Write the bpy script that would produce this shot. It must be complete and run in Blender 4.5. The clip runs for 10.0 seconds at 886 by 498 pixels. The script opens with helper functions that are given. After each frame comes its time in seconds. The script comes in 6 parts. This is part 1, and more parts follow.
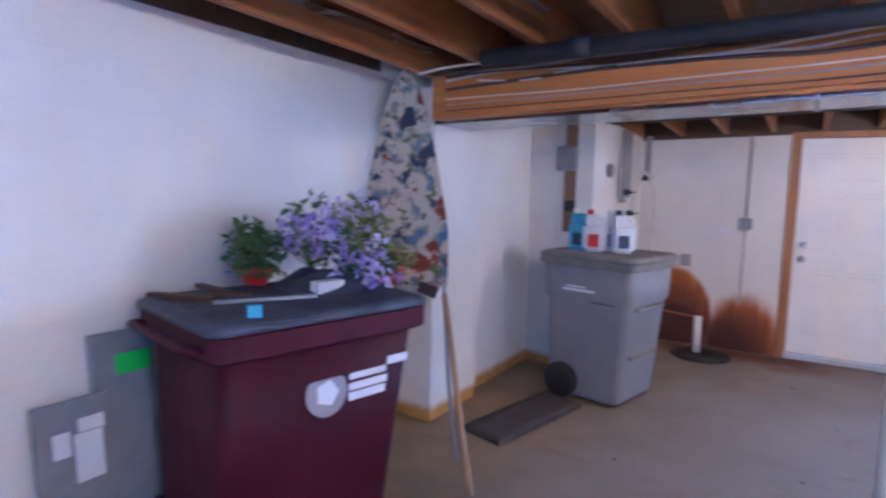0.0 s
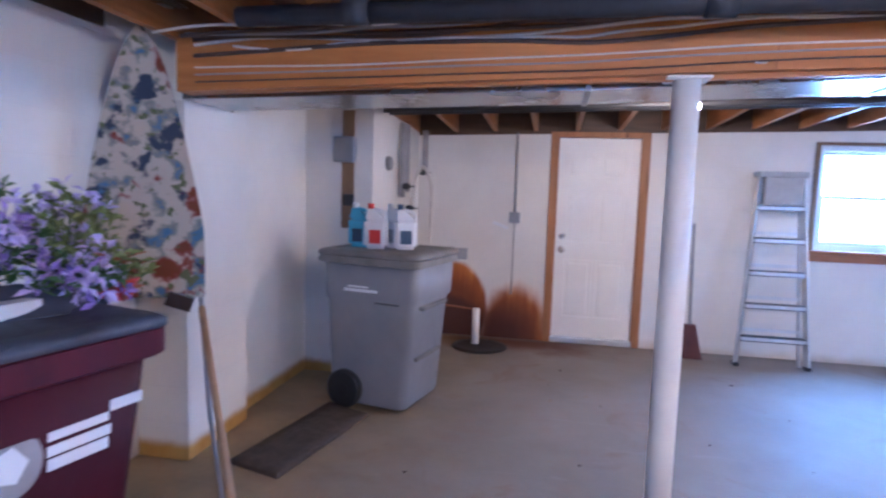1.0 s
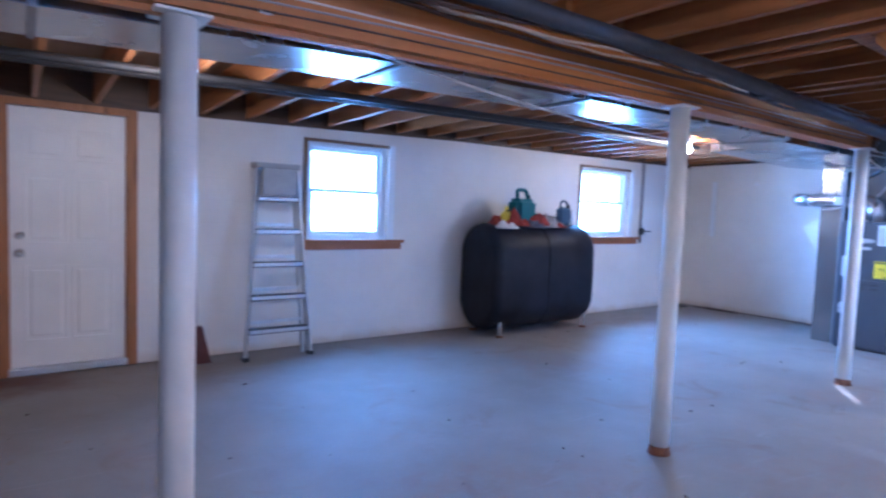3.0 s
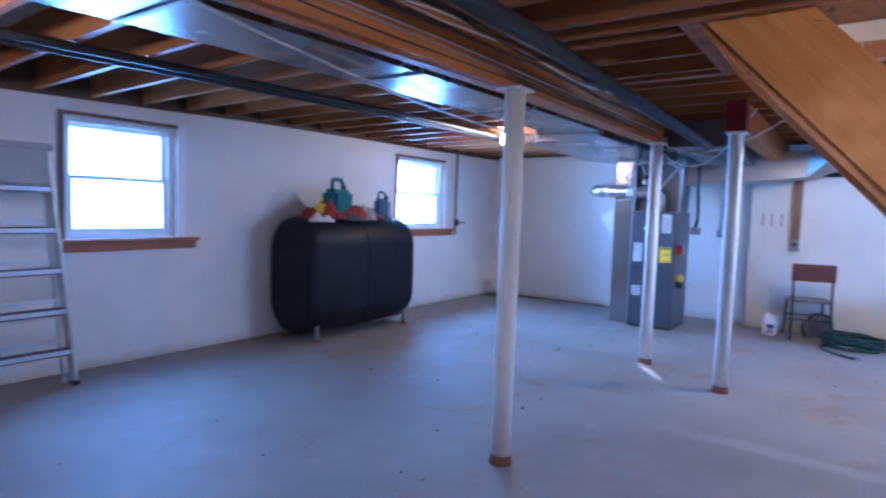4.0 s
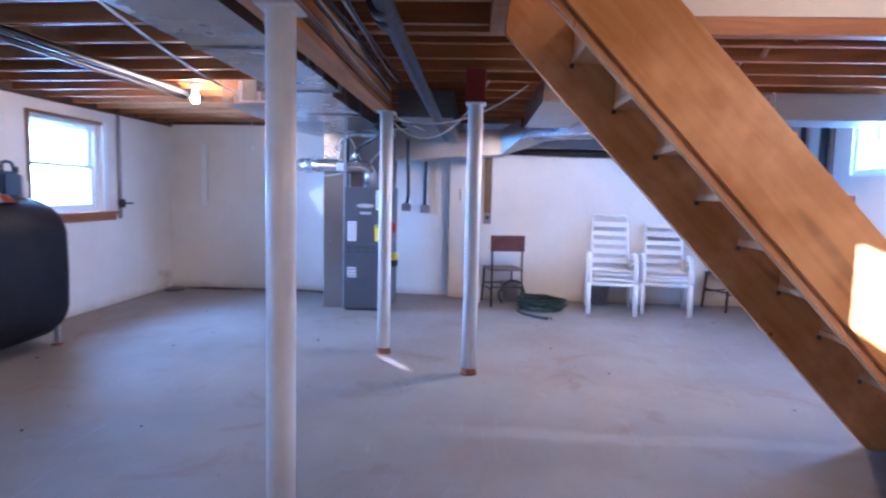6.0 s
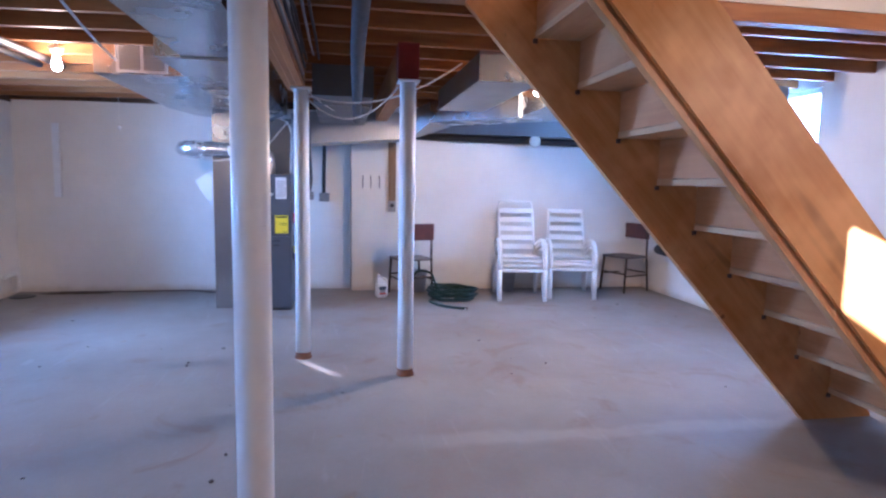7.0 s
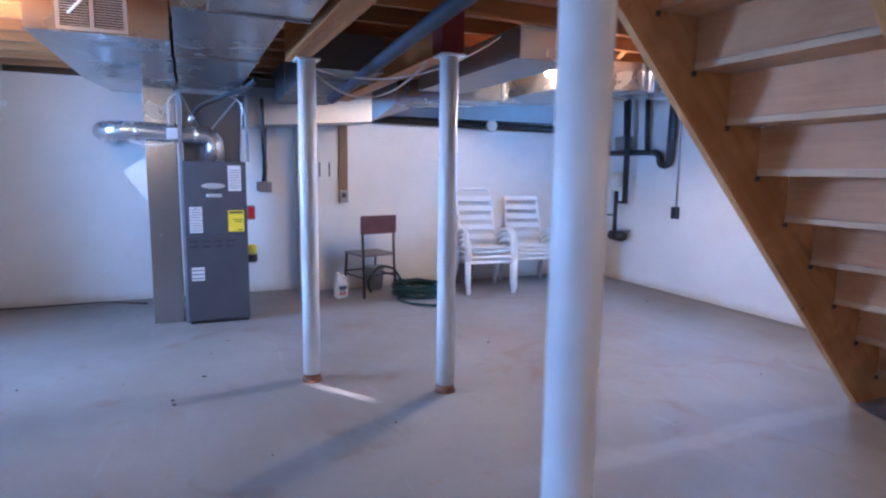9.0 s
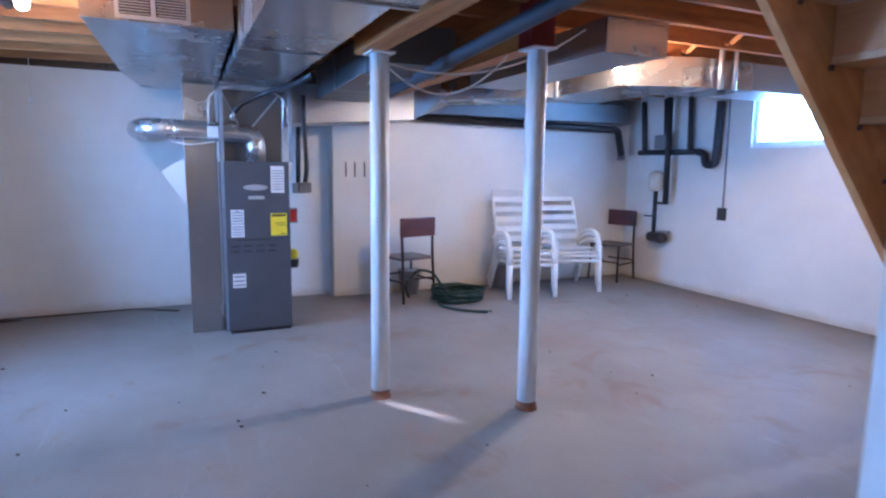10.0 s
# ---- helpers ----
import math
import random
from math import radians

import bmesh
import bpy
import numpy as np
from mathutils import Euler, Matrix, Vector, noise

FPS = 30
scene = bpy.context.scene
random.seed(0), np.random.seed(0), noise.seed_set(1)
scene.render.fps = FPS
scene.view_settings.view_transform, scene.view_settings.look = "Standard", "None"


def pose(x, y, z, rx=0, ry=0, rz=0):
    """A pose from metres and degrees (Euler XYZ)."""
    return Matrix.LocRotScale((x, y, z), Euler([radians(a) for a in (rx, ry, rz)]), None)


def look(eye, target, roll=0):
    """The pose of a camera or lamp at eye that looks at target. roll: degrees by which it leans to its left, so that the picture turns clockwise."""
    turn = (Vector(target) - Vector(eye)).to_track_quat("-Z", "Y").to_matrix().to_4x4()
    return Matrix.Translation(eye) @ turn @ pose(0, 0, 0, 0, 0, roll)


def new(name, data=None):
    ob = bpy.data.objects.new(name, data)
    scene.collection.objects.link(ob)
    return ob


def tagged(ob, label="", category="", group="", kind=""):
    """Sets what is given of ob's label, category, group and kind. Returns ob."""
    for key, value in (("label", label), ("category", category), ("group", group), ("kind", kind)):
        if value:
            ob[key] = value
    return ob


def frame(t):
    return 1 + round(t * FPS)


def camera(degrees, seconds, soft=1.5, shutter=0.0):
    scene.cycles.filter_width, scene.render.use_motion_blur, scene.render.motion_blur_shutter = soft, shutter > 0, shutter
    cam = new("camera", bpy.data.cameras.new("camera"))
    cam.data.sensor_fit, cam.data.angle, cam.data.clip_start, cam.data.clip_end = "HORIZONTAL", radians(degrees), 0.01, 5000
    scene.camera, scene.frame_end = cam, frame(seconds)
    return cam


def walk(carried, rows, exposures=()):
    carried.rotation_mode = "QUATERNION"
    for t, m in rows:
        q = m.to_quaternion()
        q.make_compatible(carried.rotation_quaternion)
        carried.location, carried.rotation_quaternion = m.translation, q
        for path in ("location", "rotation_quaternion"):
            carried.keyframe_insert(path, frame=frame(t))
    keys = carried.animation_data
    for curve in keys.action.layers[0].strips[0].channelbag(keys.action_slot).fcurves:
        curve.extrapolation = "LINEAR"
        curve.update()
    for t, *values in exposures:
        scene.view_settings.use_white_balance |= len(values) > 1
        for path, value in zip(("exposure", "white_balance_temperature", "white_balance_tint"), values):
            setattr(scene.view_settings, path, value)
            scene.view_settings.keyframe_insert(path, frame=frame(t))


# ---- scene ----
cam = camera(74.3, 10.0, soft=2.3, shutter=0.42)
PATH = [
    (0, (-0.29, 0.431, 1.555), (-1.343, 2.118, 1.345), 1.4),
    (0.5, (-0.35, 0.583, 1.507), (-1.021, 2.457, 1.316), 1.5),
    (1, (-0.428, 0.801, 1.52), (-0.792, 2.758, 1.322), 1.8),
    (1.5, (-0.457, 0.959, 1.491), (-0.501, 2.95, 1.307), 2.1),
    (2, (-0.489, 1.073, 1.472), (-0.077, 3.023, 1.306), 2.2),
    (2.5, (-0.452, 1.181, 1.422), (0.402, 2.984, 1.279), 2.3),
    (4, (-0.041, 1.771, 1.416), (1.588, 2.923, 1.276), 1.9),
    (4.5, (0.106, 2.012, 1.397), (1.912, 2.861, 1.259), 1.9),
    (5, (0.306, 2.17, 1.392), (2.206, 2.777, 1.244), 1.5),
    (5.5, (0.476, 2.348, 1.378), (2.433, 2.726, 1.217), 1.5),
    (6, (0.595, 2.594, 1.396), (2.584, 2.695, 1.211), 1.4),
    (7.5, (1.155, 3.357, 1.374), (3.072, 2.832, 1.148), 0.9),
    (8, (1.311, 3.682, 1.386), (3.179, 3.005, 1.152), 0.8),
    (8.5, (1.54, 3.852, 1.396), (3.377, 3.103, 1.142), 0.7),
    (9, (1.791, 4.061, 1.407), (3.609, 3.271, 1.14), 0.7),
    (9.5, (2.016, 4.265, 1.443), (3.826, 3.461, 1.163), 0.6),
    (10, (2.242, 4.453, 1.422), (4.047, 3.636, 1.149), 0.7),
]
walk(cam, [(t, look(eye, target, roll)) for t, eye, target, roll in PATH], [(0.0, 3.25, 4400, 25), (0.5, 3.27, 4550, 27), (1.0, 3.24, 4500, 25), (2.0, 2.88, 4300, 22), (2.5, 2.7, 4200, 22), (4.0, 2.15, 4180, 24), (4.5, 2.17, 4250, 23), (6.0, 2.34, 4700, 29), (7.5, 2.18, 4850, 29), (10.0, 2.08, 4850, 25)])

# ---- light ----
DAY = (0.30, 0.61, 1.0)
WARM = (1.0, 0.68, 0.35)
world = bpy.data.worlds.new("sky")
scene.world = world
world.use_nodes = True
sky = world.node_tree.nodes.new("ShaderNodeTexSky")
sky.sky_type, sky.sun_disc = "NISHITA", False
sky.sun_elevation, sky.sun_rotation = radians(14), radians(234)
world.node_tree.links.new(sky.outputs[0], world.node_tree.nodes["Background"].inputs[0])
world.node_tree.nodes["Background"].inputs[1].default_value = 0.06
sun = new("sun", bpy.data.lights.new("sun", "SUN"))
sun.data.energy, sun.data.angle, sun.data.color = 11.0, radians(0.5), (1.0, 0.92, 0.8)
SUN_WAY = Vector((0.81 * math.cos(radians(14)), 0.586 * math.cos(radians(14)), -math.sin(radians(14))))
sun.matrix_world = look(Vector((0, 0, 5)), Vector((0, 0, 5)) + SUN_WAY)


def window_light(name, eye, target, w, h, watts, spread=180):
    lamp = new(name, bpy.data.lights.new(name, "AREA"))
    lamp.data.shape, lamp.data.size, lamp.data.size_y = "RECTANGLE", w, h
    lamp.data.energy, lamp.data.color, lamp.data.spread = watts, DAY, radians(spread)
    lamp.matrix_world = look(eye, target)
    return lamp


window_light("sky_light", (2.46, 6.93, 1.55), (1.6, 4.0, 0.2), 0.8, 0.85, 5, 125)
window_light("sky_light", (6.6, 6.93, 1.6), (6.0, 0, 1.35), 0.9, 0.85, 18, 118)
window_light("sky_light", (6.12, -1.2, 2.0), (6.0, 5, 1.2), 0.95, 0.5, 12.5)
# added fill lamp in the unseen opening of the south wall
window_light("sky_light", (0.0, -1.08, 1.85), (0.6, 4, 1.1), 0.5, 0.4, 3.0)
BULBS = [(0.41, 4.75, 2.13, 4.2), (5.78, 5.1, 2.23, 8.0), (5.83, 1.41, 2.22, 27.0), (1.1, 0.35, 2.2, 14.0)]
for spot in BULBS:
    lamp = new("bulb_light", bpy.data.lights.new("bulb_light", "POINT"))
    lamp.data.energy, lamp.data.color, lamp.data.shadow_soft_size = spot[3], WARM, 0.035
    lamp.location = (spot[0], spot[1], spot[2] - 0.055)
# lamp at the head of the stairwell
lamp = new("stairwell_light", bpy.data.lights.new("stairwell_light", "POINT"))
lamp.data.energy, lamp.data.color, lamp.data.shadow_soft_size = 14, (1.0, 0.82, 0.6), 0.06
lamp.location = (3.3, 0.2, 4.1)

# ---- materials ----
class Tree:
    def __init__(self, name):
        self.mat = bpy.data.materials.new(name)
        self.mat.use_nodes = True
        self.n, self.l = self.mat.node_tree.nodes, self.mat.node_tree.links
        self.b = self.n["Principled BSDF"]
        self.co = self.n.new("ShaderNodeTexCoord").outputs["Object"]

    def link(self, a, b):
        self.l.new(a, b)

    def noise(self, scale, detail=5.0, rough=0.6, stretch=None, distort=0.0):
        node = self.n.new("ShaderNodeTexNoise")
        node.inputs["Scale"].default_value, node.inputs["Detail"].default_value = scale, detail
        node.inputs["Roughness"].default_value, node.inputs["Distortion"].default_value = rough, distort
        src = self.co
        if stretch:
            m = self.n.new("ShaderNodeMapping")
            m.inputs["Scale"].default_value = stretch
            self.link(self.co, m.inputs[0])
            src = m.outputs[0]
        self.link(src, node.inputs["Vector"])
        return node.outputs["Fac"]

    def ramp(self, fac, stops):
        node = self.n.new("ShaderNodeValToRGB")
        e = node.color_ramp.elements
        while len(e) < len(stops):
            e.new(0.5)
        for el, (p, c) in zip(e, stops):
            el.position, el.color = p, (*c, 1) if len(c) == 3 else c
        self.link(fac, node.inputs[0])
        return node.outputs[0]

    def mix(self, fac, a, b, mode="MIX"):
        node = self.n.new("ShaderNodeMix")
        node.data_type, node.blend_type = "RGBA", mode
        for sock, v in ((node.inputs[0], fac), (node.inputs[6], a), (node.inputs[7], b)):
            if isinstance(v, (int, float)):
                sock.default_value = v
            elif isinstance(v, tuple):
                sock.default_value = (*v, 1)
            else:
                self.link(v, sock)
        return node.outputs[2]

    def math(self, op, a, b=0.0, c=0.0):
        node = self.n.new("ShaderNodeMath")
        node.operation = op
        for sock, v in zip(node.inputs, (a, b, c)):
            if isinstance(v, (int, float)):
                sock.default_value = v
            else:
                self.link(v, sock)
        return node.outputs[0]

    def axes(self):
        node = self.n.new("ShaderNodeSeparateXYZ")
        self.link(self.co, node.inputs[0])
        return node.outputs

    def smooth(self, v, lo, hi):
        node = self.n.new("ShaderNodeMapRange")
        node.interpolation_type = "SMOOTHSTEP"
        node.inputs[1].default_value, node.inputs[2].default_value = lo, hi
        self.link(v, node.inputs[0])
        return node.outputs[0]

    def bump(self, fac, strength=0.3, dist=0.01):
        node = self.n.new("ShaderNodeBump")
        node.inputs["Strength"].default_value, node.inputs["Distance"].default_value = strength, dist
        self.link(fac, node.inputs["Height"])
        self.link(node.outputs[0], self.b.inputs["Normal"])

    def done(self, color, rough=0.6, metal=0.0):
        for sock, v in ((self.b.inputs["Base Color"], color), (self.b.inputs["Roughness"], rough), (self.b.inputs["Metallic"], metal)):
            if isinstance(v, tuple):
                sock.default_value = (*v, 1)
            elif isinstance(v, (int, float)):
                sock.default_value = v
            else:
                self.link(v, sock)
        return self.mat


def plain(name, color, rough=0.5, metal=0.0, vary=0.12, scale=9.0, bump=0.1):
    """A surface of one colour with light wear at two scales."""
    t = Tree(name)
    lo = tuple(c * (1 - vary) for c in color)
    hi = tuple(min(1, c * (1 + vary)) for c in color)
    a = t.ramp(t.noise(scale), [(0.3, lo), (0.7, hi)])
    c = t.mix(t.math("MULTIPLY", t.noise(scale * 9, 3), 0.25), a, lo)
    t.bump(t.noise(scale * 14, 3), bump, 0.002)
    r = t.math("MULTIPLY_ADD", t.noise(scale * 3), 0.25, rough - 0.12)
    return t.done(c, r, metal)


def glow(name, color, strength):
    t = Tree(name)
    t.b.inputs["Emission Color"].default_value = (*color, 1)
    t.b.inputs["Emission Strength"].default_value = strength
    return t.done(color, 0.5)


def block_wall(name, along, stain=None):
    """White paint over concrete blocks: 0.4 by 0.2 m, joints shown as a faint relief."""
    t = Tree(name)
    x, y, z = t.axes()
    run = x if along == "x" else y
    comb = t.n.new("ShaderNodeCombineXYZ")
    t.link(run, comb.inputs[0]), t.link(z, comb.inputs[1])
    br = t.n.new("ShaderNodeTexBrick")
    br.inputs["Scale"].default_value = 1.0
    br.inputs["Brick Width"].default_value, br.inputs["Row Height"].default_value = 0.406, 0.203
    br.inputs["Mortar Size"].default_value, br.inputs["Mortar Smooth"].default_value = 0.006, 1.0
    br.inputs["Color1"].default_value = br.inputs["Color2"].default_value = (1, 1, 1, 1)
    br.inputs["Mortar"].default_value = (0, 0, 0, 1)
    t.link(comb.outputs[0], br.inputs["Vector"])
    base = t.ramp(t.noise(1.1, 4), [(0.3, (0.66, 0.63, 0.585)), (0.7, (0.78, 0.755, 0.71))])
    fine = t.mix(t.math("MULTIPLY", t.noise(26, 4), 0.22), base, (0.58, 0.55, 0.5))
    low = t.smooth(t.math("ADD", z, t.math("MULTIPLY", t.noise(3.5, 5), 0.16)), 0.19, 0.06)
    c = t.mix(t.math("MULTIPLY", low, 0.55), fine, (0.42, 0.3, 0.16))
    c = t.mix(t.math("MULTIPLY", t.math("SUBTRACT", 1.0, br.outputs["Color"]), 0.07), c, (0.42, 0.4, 0.37))
    if stain == "rust":
        drip = t.noise(1.0, 5, 0.6, (16, 16, 1.6))
        wob = t.math("ADD", t.math("MULTIPLY_ADD", t.noise(5, 5), 0.2, -0.1), t.math("MULTIPLY_ADD", drip, 0.16, -0.08))

        def lobe(cx, cz, rx, rz, soft, wave=1.0):
            dx = t.math("DIVIDE", t.math("SUBTRACT", x, cx), rx)
            dz = t.math("DIVIDE", t.math("SUBTRACT", z, cz), rz)
            d = t.math("ADD", t.math("POWER", t.math("ABSOLUTE", dx), 2.0), t.math("POWER", t.math("ABSOLUTE", dz), 2.0))
            d = t.math("ADD", t.math("SQRT", d), t.math("MULTIPLY", wob, wave))
            return t.smooth(d, 1.0 + soft, 1.0 - soft)
        s1 = lobe(-1.43, 0.28, 0.36, 0.50, 0.07, 0.35)
        s2 = lobe(-0.77, 0.08, 0.34, 0.46, 0.24)
        core1 = lobe(-1.42, 0.10, 0.40, 0.58, 0.34, 0.6)
        core2 = lobe(-0.82, -0.02, 0.42, 0.52, 0.45)
        deep1 = lobe(-1.50, 0.0, 0.46, 0.42, 0.12, 0.4)
        deep2 = lobe(-0.95, -0.1, 0.36, 0.38, 0.4)
        s = t.math("MAXIMUM", s1, s2)
        c = t.mix(s, c, t.ramp(drip, [(0.3, (0.36, 0.10, 0.008)), (0.5, (0.52, 0.17, 0.014)), (0.72, (0.68, 0.29, 0.04))]))
        c = t.mix(t.math("MULTIPLY", t.math("MAXIMUM", core1, core2), t.math("MULTIPLY", s, 0.93)), c, (0.13, 0.024, 0.005))
        c = t.mix(t.math("MULTIPLY", t.math("MAXIMUM", deep1, deep2), t.math("MULTIPLY", s, 0.9)), c, (0.05, 0.012, 0.007))
    if stain == "damp":
        band = t.smooth(t.math("ADD", z, t.math("MULTIPLY", t.noise(6, 5), 0.08)), 0.17, 0.09)
        c = t.mix(band, c, t.ramp(t.noise(4), [(0.35, (0.36, 0.19, 0.03)), (0.7, (0.5, 0.3, 0.07))]))
    h = t.math("MULTIPLY_ADD", br.outputs["Color"], 0.8, t.math("MULTIPLY", t.noise(55, 4), 0.35))
    t.bump(h, 0.16, 0.005)
    return t.done(c, 0.62)


def wood(name, dark, light, along="y", rough=0.55, ring=1.0, worn=0.0, tilt=0.0):
    t = Tree(name)
    if tilt:
        spin = t.n.new("ShaderNodeVectorRotate")
        spin.rotation_type = "X_AXIS"
        spin.inputs["Angle"].default_value = radians(-tilt)
        t.link(t.co, spin.inputs["Vector"])
        t.co = spin.outputs[0]
    s = {"x": (1.2, 14, 14), "y": (14, 1.2, 14), "z": (14, 14, 1.2)}[along]
    s = tuple(v * ring for v in s)
    grain = t.noise(1.0, 6, 0.65, s, 0.6)
    c = t.ramp(grain, [(0.28, dark), (0.5, tuple((a + b) / 2 for a, b in zip(dark, light))), (0.72, light)])
    c = t.mix(t.math("MULTIPLY", t.noise(2.2), 0.3), c, tuple(v * 0.78 for v in dark))
    knots = t.smooth(t.noise(5.5, 1, 0.3, tuple(v / 12 * 1.6 for v in s)), 0.72, 0.78)
    c = t.mix(t.math("MULTIPLY", knots, 0.7), c, tuple(v * 0.4 for v in dark))
    if worn:
        rub = t.smooth(t.noise(1.6, 4), 0.45, 0.7)
        c = t.mix(t.math("MULTIPLY", rub, worn), c, tuple(min(1, v * 1.25 + 0.06) for v in light))
        vor = t.n.new("ShaderNodeTexVoronoi")
        vor.inputs["Scale"].default_value = 2.6
        t.link(t.co, vor.inputs["Vector"])
        eye = t.smooth(t.math("ADD", vor.outputs["Distance"], t.math("MULTIPLY", t.noise(20, 2), 0.03)), 0.075, 0.045)
        c = t.mix(t.math("MULTIPLY", eye, 0.75), c, (0.10, 0.03, 0.012))
        marks = t.math("MULTIPLY", t.smooth(t.noise(9, 5, 0.65, None, 1.5), 0.64, 0.74), t.smooth(t.noise(1.3, 2), 0.45, 0.6))
        c = t.mix(t.math("MULTIPLY", marks, 0.6), c, (0.06, 0.045, 0.04))
    t.bump(grain, 0.18, 0.003)
    return t.done(c, rough)


def galvanised(name, tone=0.62, rough=0.32):
    t = Tree(name)
    v = t.n.new("ShaderNodeTexVoronoi")
    v.inputs["Scale"].default_value = 95
    t.link(t.co, v.inputs["Vector"])
    sp = t.ramp(v.outputs["Color"], [(0.2, (tone * 0.97,) * 3), (0.8, (tone * 1.02,) * 3)])
    c = t.mix(t.math("MULTIPLY", t.noise(2.5), 0.35), sp, (tone * 0.62, tone * 0.62, tone * 0.6))
    t.bump(t.noise(3.0, 2), 0.14, 0.02)
    return t.done(c, t.math("MULTIPLY_ADD", t.noise(3), 0.25, rough - 0.1), 0.9)


def floor_mat():
    t = Tree("concrete_floor")
    x, y, z = t.axes()
    a = t.ramp(t.noise(0.75, 6, 0.6), [(0.3, (0.215, 0.19, 0.165)), (0.55, (0.29, 0.262, 0.232)), (0.75, (0.345, 0.315, 0.285))])
    c = t.mix(t.math("MULTIPLY", t.noise(34, 6, 0.75), 0.42), a, (0.17, 0.145, 0.125))
    blot = t.smooth(t.noise(1.7, 5, 0.6, None, 1.2), 0.56, 0.72)
    c = t.mix(t.math("MULTIPLY", blot, 0.55), c, (0.20, 0.135, 0.10))
    ruddy = t.math("MULTIPLY", t.smooth(t.noise(0.9, 5, 0.6, None, 0.8), 0.5, 0.7), t.smooth(t.noise(7, 4), 0.35, 0.65))
    c = t.mix(t.math("MULTIPLY", ruddy, 0.4), c, (0.27, 0.16, 0.125))
    scuff = t.smooth(t.noise(1.0, 5, 0.65, (1.2, 9, 1), 1.0), 0.6, 0.72)
    c = t.mix(t.math("MULTIPLY", scuff, 0.25), c, (0.40, 0.375, 0.35))
    spots = t.smooth(t.noise(6.0, 3, 0.5), 0.70, 0.76)
    c = t.mix(t.math("MULTIPLY", spots, 0.5), c, (0.26, 0.17, 0.1))
    # pale strip near x = 4.1, fading out by y = 3.0
    line = t.math("ABSOLUTE", t.math("SUBTRACT", t.math("ADD", x, t.math("MULTIPLY", t.noise(1.6, 3), 0.3)), 4.10))
    pale = t.math("MULTIPLY", t.smooth(line, 0.12, 0.03), t.smooth(y, 3.0, 2.3))
    c = t.mix(t.math("MULTIPLY", pale, 0.3), c, (0.46, 0.41, 0.35))
    joint = t.math("MULTIPLY", t.smooth(t.math("ABSOLUTE", t.math("SUBTRACT", y, 2.95)), 0.012, 0.004), t.smooth(x, 2.0, 2.4))
    # rust washed over the slab round the sump
    rust = t.math("MULTIPLY", t.smooth(t.math("ADD", x, t.math("MULTIPLY", t.noise(2.6), 0.9)), 1.0, -0.1), t.smooth(t.math("ADD", y, t.math("MULTIPLY", t.noise(3.2), 0.8)), 6.55, 7.1))
    c = t.mix(t.math("MULTIPLY", rust, 0.92), c, (0.125, 0.036, 0.016))
    west = t.math("MULTIPLY", t.smooth(t.math("ADD", x, t.math("MULTIPLY", t.noise(1.8, 5), 1.3)), 0.1, -1.5), 0.75)
    c = t.mix(west, c, t.ramp(t.noise(3.0, 5), [(0.3, (0.17, 0.115, 0.04)), (0.7, (0.30, 0.2, 0.075))]))
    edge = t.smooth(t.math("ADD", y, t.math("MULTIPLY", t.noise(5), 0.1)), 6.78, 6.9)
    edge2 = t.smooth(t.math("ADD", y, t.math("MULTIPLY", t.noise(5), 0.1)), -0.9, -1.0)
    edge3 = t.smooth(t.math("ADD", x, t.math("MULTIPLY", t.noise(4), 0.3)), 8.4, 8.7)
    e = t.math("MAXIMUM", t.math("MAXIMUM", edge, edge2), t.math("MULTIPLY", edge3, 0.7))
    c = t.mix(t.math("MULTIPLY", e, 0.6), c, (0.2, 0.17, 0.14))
    t.bump(t.math("ADD", t.noise(40, 5), t.math("MULTIPLY", t.noise(2.0), 2.0)), 0.12, 0.004)
    return t.done(c, t.math("MULTIPLY_ADD", t.noise(2.5), 0.22, 0.56))


M = {}
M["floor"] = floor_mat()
M["wall_x"] = block_wall("painted_block_x", "x")
M["wall_rust"] = block_wall("painted_block_rust", "x", "rust")
M["wall_y"] = block_wall("painted_block_y", "y")
M["wall_damp"] = block_wall("painted_block_damp", "y", "damp")
M["joist"] = wood("joist_timber", (0.225, 0.082, 0.02), (0.48, 0.205, 0.056), "y")
M["beam"] = wood("girder_timber", (0.33, 0.115, 0.018), (0.56, 0.235, 0.05), "x")
M["subfloor"] = wood("subfloor_boards", (0.16, 0.075, 0.03), (0.30, 0.16, 0.07), "x")
# pale subfloor tone that carries the window light in the joist bays
M["daylit_bay"] = plain("pale_daylit_bay", (0.44, 0.44, 0.45), 0.55, 0, 0.2, 3, 0.2)
M["sill_plate"] = wood("dark_sill_plate", (0.05, 0.028, 0.015), (0.11, 0.06, 0.03), "x")
M["casing"] = wood("varnished_casing", (0.25, 0.105, 0.03), (0.45, 0.2, 0.07), "z")
M["sill_wood"] = wood("varnished_sill", (0.24, 0.09, 0.028), (0.40, 0.165, 0.06), "x")
M["stringer"] = wood("stringer_pine", (0.40, 0.16, 0.04), (0.64, 0.325, 0.115), "y", 0.4, 1.0, 0.6, 47.0)
M["tread"] = wood("tread_pine", (0.42, 0.21, 0.085), (0.62, 0.37, 0.17), "x", 0.5, 1.0, 0.25)
M["riser"] = wood("riser_pine", (0.38, 0.14, 0.04), (0.57, 0.265, 0.098), "x", 0.5, 1.0, 0.35)
M["skirt"] = wood("skirt_pine", (0.54, 0.20, 0.032), (0.76, 0.39, 0.115), "y", 0.4, 1.0, 0.6, 47.0)
M["pale_wood"] = wood("bare_pine", (0.34, 0.2, 0.1), (0.5, 0.33, 0.19), "z")
